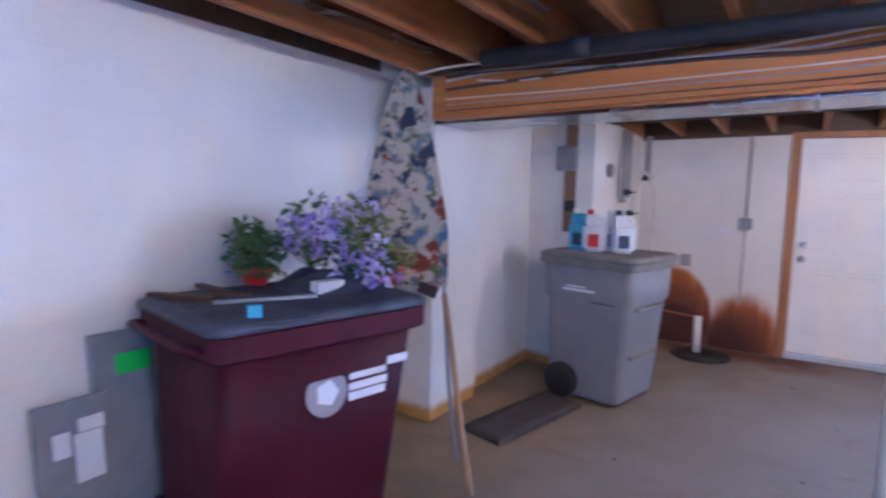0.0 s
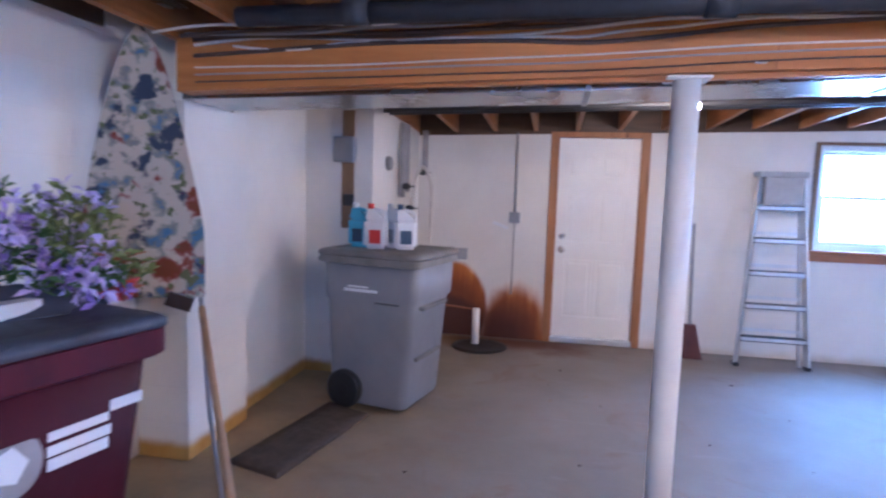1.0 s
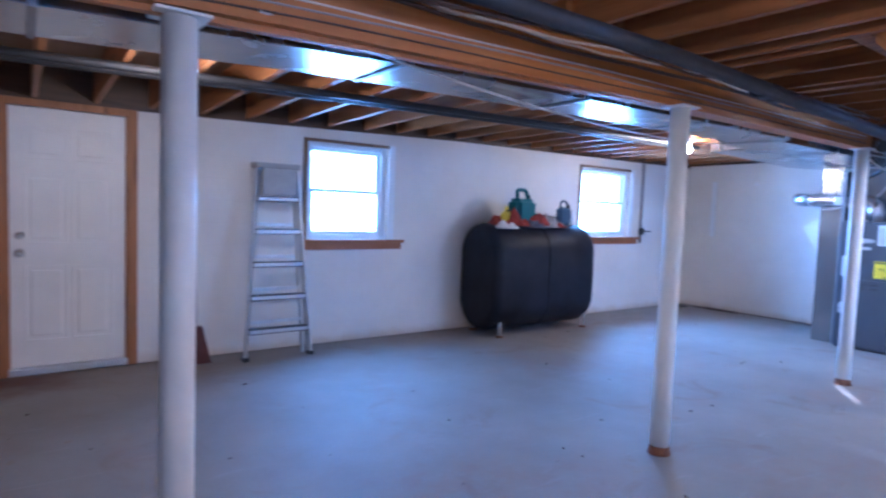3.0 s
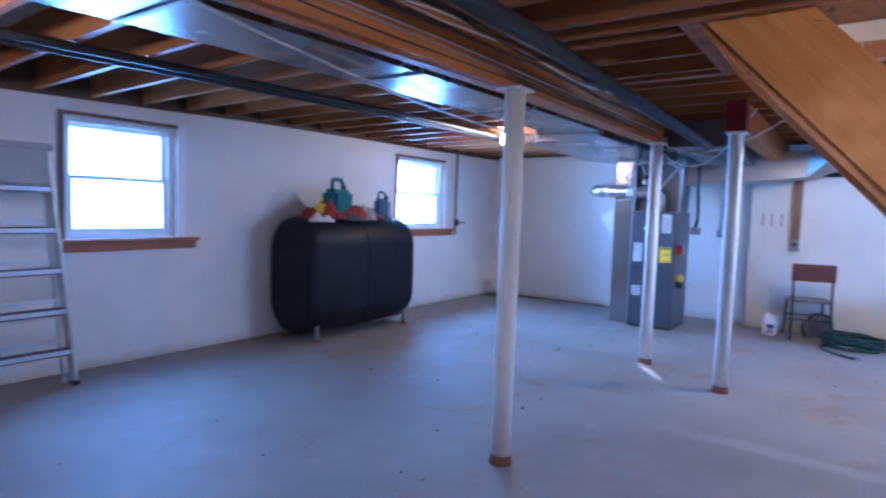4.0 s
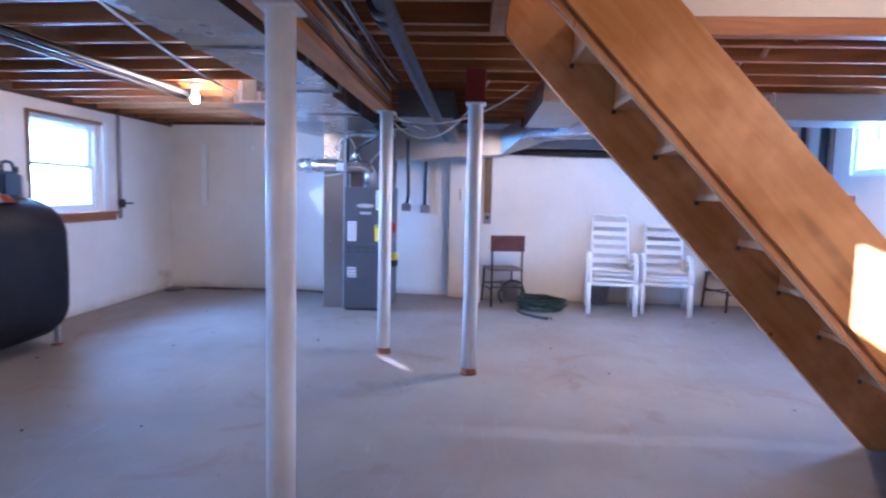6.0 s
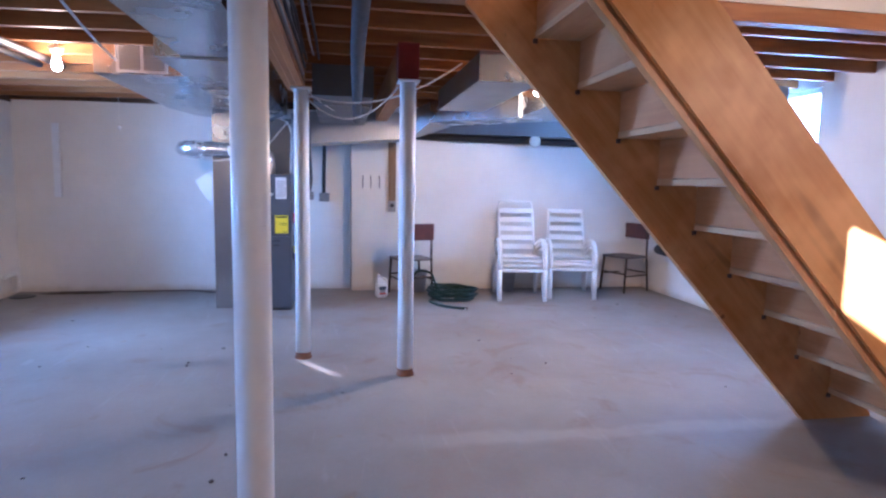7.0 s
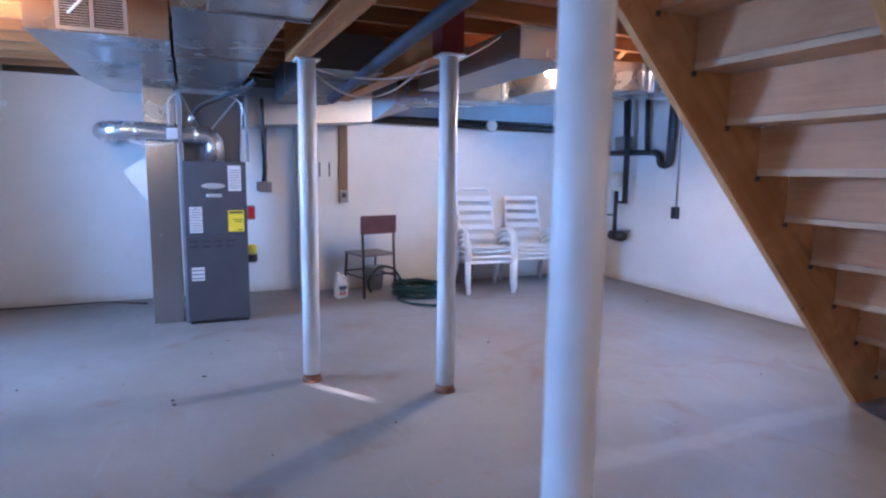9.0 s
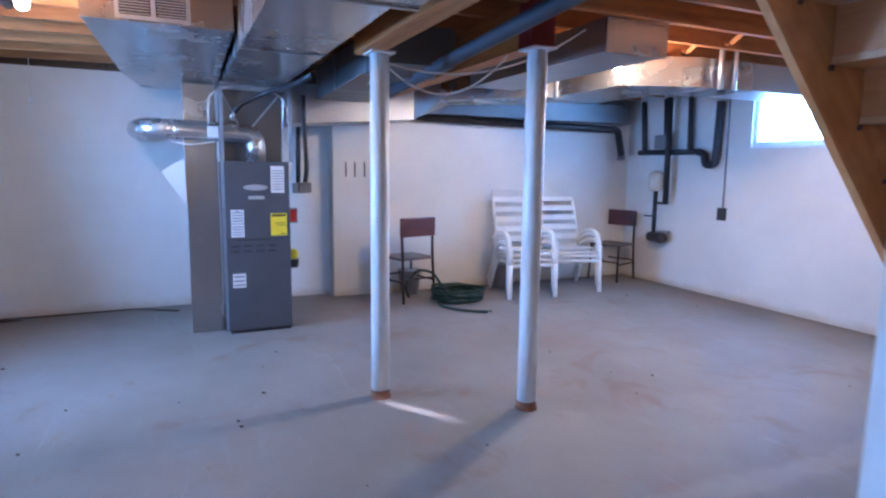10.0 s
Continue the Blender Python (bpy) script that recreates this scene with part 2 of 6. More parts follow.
M["strip_wood"] = wood("weathered_board", (0.13, 0.075, 0.035), (0.26, 0.16, 0.085), "z")
M["galv"] = galvanised("galvanised_sheet", 0.44, 0.23)
M["galv_dull"] = galvanised("dull_galvanised_sheet", 0.36, 0.42)
# dusty plenum metal; its dark tone also paints the cold air duct's shade
M["galv_dark"] = galvanised("dusty_shaded_sheet", 0.2, 0.5)
# grey that stands for the soft shadow on the wall step
M["return_shade"] = plain("return_shade", (0.38, 0.36, 0.34), 0.8, 0, 0.15, 4, 0.3)
M["pipe_metal"] = galvanised("flue_pipe_metal", 0.7, 0.25)
M["post"] = plain("white_post_paint", (0.74, 0.73, 0.7), 0.38, 0, 0.08, 5, 0.2)
M["white"] = plain("white_paint", (0.76, 0.75, 0.73), 0.4, 0, 0.05, 4, 0.05)
M["door"] = plain("white_door_paint", (0.78, 0.76, 0.72), 0.42, 0, 0.05, 3, 0.05)
M["vinyl"] = plain("white_vinyl", (0.74, 0.77, 0.8), 0.35, 0, 0.04)
M["chrome"] = plain("bright_metal", (0.7, 0.68, 0.64), 0.25, 1.0, 0.05)
M["black_iron"] = plain("black_iron", (0.028, 0.028, 0.03), 0.5, 0.2, 0.25)
M["black_plastic"] = plain("black_plastic", (0.02, 0.02, 0.022), 0.42)
M["pvc_grey"] = plain("grey_drain_pipe", (0.028, 0.031, 0.038), 0.6, 0, 0.2)
M["tank"] = plain("tank_black_paint", (0.013, 0.014, 0.021), 0.5, 0.0, 0.35, 3)
M["rust"] = plain("rusted_steel", (0.19, 0.075, 0.03), 0.8, 0, 0.4, 14, 0.5)
M["furnace"] = plain("charcoal_enamel", (0.085, 0.095, 0.115), 0.42, 0.2, 0.08, 3, 0.05)
M["furnace_dark"] = plain("dark_enamel", (0.05, 0.055, 0.065), 0.45, 0.2)
M["label_white"] = plain("paper_label", (0.72, 0.73, 0.75), 0.6, 0, 0.04)
M["label_grey"] = plain("grey_print", (0.3, 0.31, 0.34), 0.6)
M["yellow"] = plain("yellow_label", (0.82, 0.66, 0.02), 0.5, 0, 0.05)
M["ink"] = plain("black_print", (0.03, 0.03, 0.03), 0.6)
M["red"] = plain("red_paint", (0.17, 0.014, 0.013), 0.55, 0, 0.25)
M["bright_red"] = plain("red_plastic", (0.52, 0.03, 0.025), 0.4)
M["alu"] = plain("aluminium", (0.62, 0.64, 0.66), 0.4, 0.85, 0.1)
M["ladder_top"] = plain("ladder_grey_plastic", (0.33, 0.34, 0.35), 0.5)
M["maroon"] = plain("maroon_plastic", (0.046, 0.0038, 0.0105), 0.5, 0, 0.25, 4, 0.15)
M["maroon_rim"] = plain("faded_maroon_plastic", (0.062, 0.007, 0.017), 0.55, 0, 0.3, 6)
M["lid_grey"] = plain("dusty_grey_lid", (0.055, 0.064, 0.09), 0.6, 0, 0.45, 7, 0.5)
M["cart_grey"] = plain("grey_cart_plastic", (0.235, 0.24, 0.26), 0.48, 0, 0.12, 3, 0.15)
M["cart_lid"] = plain("dusty_cart_lid", (0.2, 0.19, 0.175), 0.6, 0, 0.25, 6)
M["mat"] = plain("brown_rubber_mat", (0.062, 0.045, 0.034), 0.85, 0, 0.4, 20, 0.6)
M["teal"] = plain("teal_plastic", (0.012, 0.13, 0.15), 0.4)
M["navy"] = plain("dark_blue_plastic", (0.03, 0.06, 0.11), 0.4)
M["blue_light"] = plain("pale_blue_plastic", (0.1, 0.42, 0.62), 0.4)
M["cloth_red"] = plain("red_rag", (0.26, 0.035, 0.022), 0.9, 0, 0.4, 18, 0.6)
M["cloth_grey"] = plain("grey_rag", (0.32, 0.29, 0.27), 0.9, 0, 0.3, 18, 0.6)
M["chair_wood"] = plain("dark_red_chair_back", (0.075, 0.018, 0.014), 0.4, 0, 0.3)
M["chair_metal"] = plain("brown_chair_tube", (0.05, 0.032, 0.026), 0.45, 0.4)
M["chair_seat"] = plain("worn_chair_seat", (0.17, 0.14, 0.125), 0.5, 0, 0.25)
M["hose"] = plain("dark_green_hose", (0.006, 0.028, 0.018), 0.45)
M["patio"] = plain("white_patio_paint", (0.76, 0.75, 0.73), 0.42, 0, 0.05)
M["cable_white"] = plain("white_cable", (0.66, 0.62, 0.56), 0.5)
M["cable_dark"] = plain("dark_cable", (0.07, 0.045, 0.035), 0.55)
M["cable_grey"] = plain("grey_cable", (0.3, 0.29, 0.3), 0.5)
M["cardboard"] = plain("grey_cardboard", (0.20, 0.185, 0.175), 0.8, 0, 0.2)
M["steel_panel"] = plain("grey_panel_metal", (0.27, 0.29, 0.32), 0.5, 0.3, 0.12)
M["green_label"] = plain("green_sticker", (0.06, 0.52, 0.07), 0.5)
M["leaf"] = plain("artificial_leaf", (0.05, 0.11, 0.025), 0.6, 0, 0.5, 30)
M["leaf_pale"] = plain("pale_artificial_leaf", (0.18, 0.22, 0.06), 0.6, 0, 0.4, 30)
M["petal"] = plain("lilac_petal", (0.34, 0.24, 0.62), 0.7, 0, 0.3, 30)
M["petal_pale"] = plain("pale_lilac_petal", (0.55, 0.47, 0.75), 0.7, 0, 0.2, 30)
M["terracotta"] = plain("terracotta_pot", (0.3, 0.11, 0.05), 0.7)
M["cream"] = plain("cream_drywall", (0.72, 0.66, 0.55), 0.7, 0, 0.04, 2, 0.05)
M["canister"] = plain("cream_enamel", (0.66, 0.62, 0.52), 0.35)
M["bulb"] = glow("lit_bulb", (1.0, 0.82, 0.58), 30)
M["day"] = glow("daylight_backdrop", (0.70, 0.9, 1.0), 1.6)
M["outlet_brown"] = plain("grey_box_metal", (0.26, 0.26, 0.27), 0.45, 0.6)

for key, level in (("maroon", 0.2), ("maroon_rim", 0.25), ("tank", 0.22), ("skirt", 0.25), ("stringer", 0.3), ("riser", 0.3)):
    M[key].node_tree.nodes["Principled BSDF"].inputs["Specular IOR Level"].default_value = level


def glass_mat():
    m = bpy.data.materials.new("window_glass")
    m.use_nodes = True
    b = m.node_tree.nodes["Principled BSDF"]
    b.inputs["Transmission Weight"].default_value = 1.0
    b.inputs["Roughness"].default_value, b.inputs["IOR"].default_value = 0.0, 1.05
    b.inputs["Base Color"].default_value = (0.95, 0.98, 1, 1)
    return m


M["glass"] = glass_mat()


def floral():
    t = Tree("floral_cotton")
    base = (0.52, 0.46, 0.38)
    c = t.mix(t.math("MULTIPLY", t.noise(8), 0.4), base, (0.3, 0.26, 0.21))
    for scale, lo, col in ((9, 0.52, (0.22, 0.23, 0.20)), (7.5, 0.56, (0.035, 0.05, 0.085)), (6, 0.575, (0.25, 0.018, 0.028)), (9, 0.585, (0.08, 0.17, 0.30)), (6, 0.585, (0.17, 0.045, 0.018)), (15, 0.58, (0.11, 0.13, 0.055))):
        m = t.n.new("ShaderNodeMapping")
        m.inputs["Location"].default_value = (scale * 1.3, scale * 0.7, scale)
        t.link(t.co, m.inputs[0])
        node = t.n.new("ShaderNodeTexNoise")
        node.inputs["Scale"].default_value, node.inputs["Detail"].default_value = scale, 4.0
        t.link(m.outputs[0], node.inputs["Vector"])
        c = t.mix(t.smooth(node.outputs["Fac"], lo, lo + 0.07), c, col)
    t.bump(t.noise(60), 0.2, 0.003)
    return t.done(c, 0.9)


M["floral"] = floral()


# ---- building helpers ----
def box(bm, x0, x1, y0, y1, z0, z1):
    v = [bm.verts.new((x, y, z)) for z in (z0, z1) for y in (y0, y1) for x in (x0, x1)]
    for f in ((0, 2, 3, 1), (4, 5, 7, 6), (0, 1, 5, 4), (2, 6, 7, 3), (0, 4, 6, 2), (1, 3, 7, 5)):
        bm.faces.new([v[i] for i in f])
    return bm


def hull8(bm, low, high):
    """A solid between two rings of corners in the same order."""
    a, b = [bm.verts.new(p) for p in low], [bm.verts.new(p) for p in high]
    n = len(a)
    bm.faces.new(a[::-1]), bm.faces.new(b)
    for i in range(n):
        bm.faces.new((a[i], a[(i + 1) % n], b[(i + 1) % n], b[i]))
    return bm


def rbox(x0, x1, y0, y1, z0, z1, r=0.006, seg=2):
    bm = box(bmesh.new(), x0, x1, y0, y1, z0, z1)
    bmesh.ops.bevel(bm, geom=bm.edges[:], offset=r, segments=seg, affect="EDGES", profile=0.6)
    return bm


def mbox(m, w, d, h):
    """A box of that size centred at the origin, then moved by the matrix m."""
    bm = box(bmesh.new(), -w / 2, w / 2, -d / 2, d / 2, -h / 2, h / 2)
    bm.transform(m)
    return bm


def tube(bm, pts, r, n=10, caps=True, radii=None):
    pts = [Vector(p) for p in pts]
    rings, up = [], None
    for i, p in enumerate(pts):
        d = (pts[min(i + 1, len(pts) - 1)] - pts[max(i - 1, 0)]).normalized()
        if up is None:
            up = Vector((0, 0, 1)) if abs(d.z) < 0.9 else Vector((1, 0, 0))
        s = d.cross(up).normalized()
        up = s.cross(d).normalized()
        k = radii[i] if radii else r
        rings.append([bm.verts.new(p + (s * math.cos(a) + up * math.sin(a)) * k) for a in (2 * math.pi * j / n for j in range(n))])
    for a, b in zip(rings, rings[1:]):
        for j in range(n):
            f = bm.faces.new((a[j], a[(j + 1) % n], b[(j + 1) % n], b[j]))
            f.smooth = n > 6
    if caps:
        bm.faces.new(rings[0][::-1]), bm.faces.new(rings[-1])
    return bm


def bend(pts, r=0.05, n=5):
    """The same polyline with rounded corners."""
    pts = [Vector(p) for p in pts]
    out = [pts[0]]
    for a, b, c in zip(pts, pts[1:], pts[2:]):
        k = min(r, (a - b).length * 0.45, (c - b).length * 0.45)
        p, q = b + (a - b).normalized() * k, b + (c - b).normalized() * k
        for i in range(n + 1):
            u = i / n
            out.append(p.lerp(b, u).lerp(b.lerp(q, u), u))
    return out + [pts[-1]]


def lathe(bm, profile, n=20, centre=(0, 0, 0)):
    rings = []
    for r, z in profile:
        rings.append([bm.verts.new((centre[0] + r * math.cos(2 * math.pi * j / n), centre[1] + r * math.sin(2 * math.pi * j / n), centre[2] + z)) for j in range(n)])
    for a, b in zip(rings, rings[1:]):
        for j in range(n):
            bm.faces.new((a[j], a[(j + 1) % n], b[(j + 1) % n], b[j])).smooth = True
    bm.faces.new(rings[0][::-1]), bm.faces.new(rings[-1])
    return bm


def mesh_of(name, bm, material):
    bmesh.ops.recalc_face_normals(bm, faces=bm.faces[:])
    me = bpy.data.meshes.new(name)
    bm.to_mesh(me)
    bm.free()
    me.materials.append(material)
    return me


def thing(name, label, category, group="", at=(0, 0, 0), turn=0.0):
    ob = new(name)
    ob.empty_display_size = 0.1
    ob.matrix_world = pose(*at, 0, 0, turn)
    return tagged(ob, label, category, group)


def solo(name, bm, material, label, category, group="", kind="", at=(0, 0, 0), turn=0.0):
    ob = new(name, mesh_of(name, bm, material))
    ob.matrix_world = pose(*at, 0, 0, turn)
    return tagged(ob, label, category, group, kind)


def part(name, bm, material, parent, label=""):
    ob = new(name, mesh_of(name, bm, material))
    ob.parent = parent
    return tagged(ob, label)


def structure(name, bm, material, label=""):
    return tagged(new(name, mesh_of(name, bm, material)), label, "", "", "structure")


def lerp_table(x, rows):
    return float(np.interp(x, [r[0] for r in rows], [r[1] for r in rows]))


def girder_low(x):
    return lerp_table(x, [(-2.3, 1.945), (-0.3, 1.99), (0.4, 2.03), (2.85, 2.07), (5.6, 2.085), (9, 2.09)])


def joist_low(x, y):
    mid = girder_low(x) + 0.245
    north = lerp_table(x, [(-2.4, 2.11), (1, 2.18), (3.8, 2.25), (9, 2.28)])
    if y >= 3.4:
        return mid + (north - mid) * min(1, (y - 3.4) / 3.45)
    return max(mid, 2.275)


# ---- the shell ----
NORTH, SOUTH, WEST, EAST = 6.86, -1.13, -2.64, 8.70
TH, TOP = 0.22, 2.62
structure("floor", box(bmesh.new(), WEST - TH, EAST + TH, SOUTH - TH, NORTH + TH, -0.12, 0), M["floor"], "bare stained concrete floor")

DOOR = (-0.405, 0.405, 0.03, 2.09)
WIN_A = (1.99, 2.92, 1.07, 2.05)
WIN_B = (6.04, 7.14, 1.11, 2.09)
WIN_S = (5.60, 6.66, 1.69, 2.30)


def wall_with_openings(y0, y1, x0, x1, openings):
    bm = bmesh.new()
    edge = x0
    for ox0, ox1, oz0, oz1 in sorted(openings):
        box(bm, edge, ox0, y0, y1, 0, TOP)
        if oz0 > 0.05:
            box(bm, ox0, ox1, y0, y1, 0, oz0)
        box(bm, ox0, ox1, y0, y1, oz1, TOP)
        edge = ox1
    box(bm, edge, x1, y0, y1, 0, TOP)
    return bm


structure("wall_north", wall_with_openings(NORTH, NORTH + TH, WEST - TH, EAST + TH, [DOOR, WIN_A, WIN_B]), M["wall_rust"], "white painted block wall with rust stains")
# unseen opening, added so that the sun reaches floor and skirt board
SUN_OPENING = (-1.25, 0.55, 1.45, 2.28)
structure("wall_south", wall_with_openings(SOUTH - TH, SOUTH, WEST - TH, EAST + TH, [WIN_S, SUN_OPENING]), M["wall_x"], "white painted block wall")
# unseen boards added to shape the sun: a narrow gap and a larger hole
bd = tagged(new("sun_mask"), "unseen boards added to shape the sun patches", "window", "", "structure")
SUN_MASK = ((-1.25, -0.775, 1.45, 2.28), (-0.775, -0.69, 1.45, 1.80), (-0.775, -0.69, 1.92, 2.28), (-0.69, -0.165, 1.45, 2.28), (0.22, 0.55, 1.45, 2.28))
structure("wall_west", box(bmesh.new(), WEST - TH, WEST, SOUTH, NORTH, 0, TOP), M["wall_y"], "white painted block wall")
structure("wall_west_north", box(box(bmesh.new(), WEST + 0.002, -2.41, 4.20, 5.28, 0, TOP), WEST + 0.002, -1.845, 5.28, NORTH, 0, TOP), M["wall_damp"], "white block wall with damp orange foot")
structure("pier_west", box(bmesh.new(), WEST + 0.002, -2.33, 3.58, 4.20, 0, girder_low(-2.2) - 0.002), M["wall_damp"], "white block pier under the girder, stained at its foot")
structure("wall_east", box(bmesh.new(), EAST, EAST + TH, SOUTH, NORTH, 0, TOP), M["wall_y"], "white painted block wall")
structure("wall_east_south", box(bmesh.new(), 8.53, EAST - 0.002, SOUTH, 2.92, 0, 2.28), M["wall_y"], "white painted block wall, stepped forward")

for a, b, c, e in SUN_MASK:
    pl = new("board", mesh_of("board", box(bmesh.new(), a, b, SOUTH - 0.03, SOUTH - 0.012, c, e), M["strip_wood"]))
    pl.parent = bd

# slanted mask pieces that trim the sun patch on the skirt board
for low, high in (((1.45, 1.45), (1.875, 1.58)), ((2.2, 1.98), (2.28, 2.28))):
    pl = new("board", mesh_of("board", hull8(bmesh.new(), [(-0.165, SOUTH - 0.03, low[0]), (0.22, SOUTH - 0.03, low[1]), (0.22, SOUTH - 0.012, low[1]), (-0.165, SOUTH - 0.012, low[0])], [(-0.165, SOUTH - 0.03, high[0]), (0.22, SOUTH - 0.03, high[1]), (0.22, SOUTH - 0.012, high[1]), (-0.165, SOUTH - 0.012, high[0])]), M["strip_wood"]))
    pl.parent = bd
# thin grey slab that paints the shade on the step's return
structure("wall_step_shade", box(bmesh.new(), 8.535, EAST - 0.003, 2.922, 2.934, 0, 2.27), M["return_shade"], "grey return of the wall step, its soft shade put into the colour")
# ceiling: subfloor with an opening for the stairs, joists
WELL = (2.93, 4.02, -0.55, 2.45)
bm = bmesh.new()
for x0, x1, y0, y1 in ((WEST - TH, WELL[0], SOUTH - TH, NORTH + TH), (WELL[1], EAST + TH, SOUTH - TH, NORTH + TH), (WELL[0], WELL[1], SOUTH - TH, WELL[2]), (WELL[0], WELL[1], WELL[3], NORTH + TH)):
    hull8(bm, [(x, y, joist_low(x, y) + 0.235) for x, y in ((x0, y0), (x1, y0), (x1, y1), (x0, y1))], [(x, y, 2.72) for x, y in ((x0, y0), (x1, y0), (x1, y1), (x0, y1))])
structure("ceiling", bm, M["subfloor"], "underside of bare subfloor boards")
# added pale layer: brightens the bays that daylight reaches
bm = bmesh.new()
for x0, x1 in ((1.25, 3.8), (3.8, 6.3), (6.3, EAST - 0.02)):
    ring = ((x0, 3.5), (x1, 3.5), (x1, NORTH - 0.02), (x0, NORTH - 0.02))
    hull8(bm, [(x, y, joist_low(x, y) + 0.219) for x, y in ring], [(x, y, joist_low(x, y) + 0.229) for x, y in ring])
structure("ceiling_daylit_bays", bm, M["daylit_bay"], "pale grey layer added between the joists for the window light there")

bm = bmesh.new()


def joist(x, y0, y1, w=0.04):
    lo0, lo1 = joist_low(x, y0), joist_low(x, y1)
    hull8(bm, [(x - w / 2, y0, lo0), (x + w / 2, y0, lo0), (x + w / 2, y1, lo1), (x - w / 2, y1, lo1)],
          [(x - w / 2, y0, lo0 + 0.24), (x + w / 2, y0, lo0 + 0.24), (x + w / 2, y1, lo1 + 0.24), (x - w / 2, y1, lo1 + 0.24)])


for i in range(28):
    x = -2.26 + i * 0.4064
    joist(x, 3.32, NORTH)
    xs = x + 0.042
    if WELL[0] - 0.02 < xs < WELL[1] + 0.02:
        joist(xs, WELL[3] + 0.09, 3.48)
    else:
        joist(xs, SOUTH, 3.48)
for x in (WELL[0] - 0.045, WELL[1] + 0.025, WELL[1] + 0.068):
    joist(x, SOUTH, 3.3)
for y in (WELL[3], WELL[3] + 0.042):
    box(bm, WELL[0] - 0.02, WELL[1] + 0.0, y, y + 0.04, joist_low(3.4, 2.4), joist_low(3.4, 2.4) + 0.24)
for i in range(10):
    xa = 4.16 + 0.042 + i * 0.4064
    for s in (0, 1):
        a, b = Vector((xa + 0.02, 0.72 + s * 0.03, 2.35 + s * 0.2)), Vector((xa + 0.386, 0.72 + s * 0.03, 2.55 - s * 0.2))
        tube(bm, [a, b], 0.02, 4)
structure("ceiling_joists", bm, M["joist"], "dark reddish bare timber joists")
bm = bmesh.new()
for x0, x1 in ((-1.84, -0.5), (-0.5, 1.9), (1.9, 3.8), (3.8, 6.3), (6.3, EAST)):
    a, b = joist_low(x0, 6.8) - 0.03, joist_low(x1, 6.8) - 0.03
    hull8(bm, [(x0, NORTH - 0.012, a), (x1, NORTH - 0.012, b), (x1, NORTH - 0.001, b), (x0, NORTH - 0.001, a)],
          [(x0, NORTH - 0.012, a + 0.30), (x1, NORTH - 0.012, b + 0.30), (x1, NORTH - 0.001, b + 0.30), (x0, NORTH - 0.001, a + 0.30)])
structure("sill_plate_north", bm, M["sill_plate"], "dark sill plate and rim joist")
structure("sill_plate_west", box(bmesh.new(), WEST + 0.001, WEST + 0.014, SOUTH, 3.39, 2.265, 2.5), M["sill_plate"], "dark sill plate and rim joist")
structure("sill_plate_east", box(bmesh.new(), EAST - 0.014, EAST - 0.001, 2.93, NORTH - 0.02, 2.29, 2.52), M["sill_plate"], "dark sill plate and rim joist")
# upper walls of the stairwell
bm = box(bmesh.new(), WELL[1] + 0.002, WELL[1] + 0.08, WELL[2], WELL[3], 2.42, 4.6)
box(bm, WELL[0] - 0.08, WELL[0] - 0.002, WELL[2], WELL[3], 2.73, 4.6)
box(bm, WELL[0] - 0.08, WELL[1] + 0.08, WELL[2] - 0.1, WELL[2] - 0.002, 2.73, 4.6)
box(bm, WELL[0] - 0.08, WELL[1] + 0.08, WELL[3] + 0.6, WELL[3] + 0.7, 2.73, 4.6)
box(bm, WELL[0] - 0.08, WELL[0] - 0.002, WELL[3], WELL[3] + 0.6, 2.73, 4.6)
box(bm, WELL[1] + 0.002, WELL[1] + 0.08, WELL[3], WELL[3] + 0.6, 2.73, 4.6)
box(bm, WELL[0] - 0.08, WELL[1] + 0.08, WELL[2] - 0.1, WELL[3] + 0.7, 4.6, 4.7)
structure("stairwell_wall", bm, M["cream"], "cream plastered stairwell above the stairs")

# ---- girders and posts ----
gd = thing("girder", "long built-up orange timber girder on white posts", "beam")
gd["kind"] = "structure"
for k in range(3):
    y0 = 3.335 + k * 0.043
    xs = ([-2.2, 0.4, 2.85, 5.74], [-2.2, -0.3, 2.85, 5.74], [-2.2, 0.4, 2.85, 5.74])[k]
    for a, b in zip(xs, xs[1:]):
        za, zb = girder_low(a), girder_low(b)
        bm = hull8(bmesh.new(), [(a + 0.001, y0, za), (b - 0.001, y0, zb), (b - 0.001, y0 + 0.041, zb), (a + 0.001, y0 + 0.041, za)], [(a + 0.001, y0, za + 0.243), (b - 0.001, y0, zb + 0.243), (b - 0.001, y0 + 0.041, zb + 0.243), (a + 0.001, y0 + 0.041, za + 0.243)])
        part("plank", bm, M["beam"], gd)
g2 = thing("short_girder", "dark timber girder with a red painted end", "beam", at=(0, 0, 0))
for k in range(3):
    y0 = 2.54 + k * 0.043
    part("plank", box(bmesh.new(), 5.176, 8.53, y0, y0 + 0.041, 2.088, 2.33), M["beam"], g2)
part("painted_end", rbox(5.03, 5.175, 2.532, 2.677, 2.088, 2.332, 0.004), M["red"], g2, "dark red painted beam end")


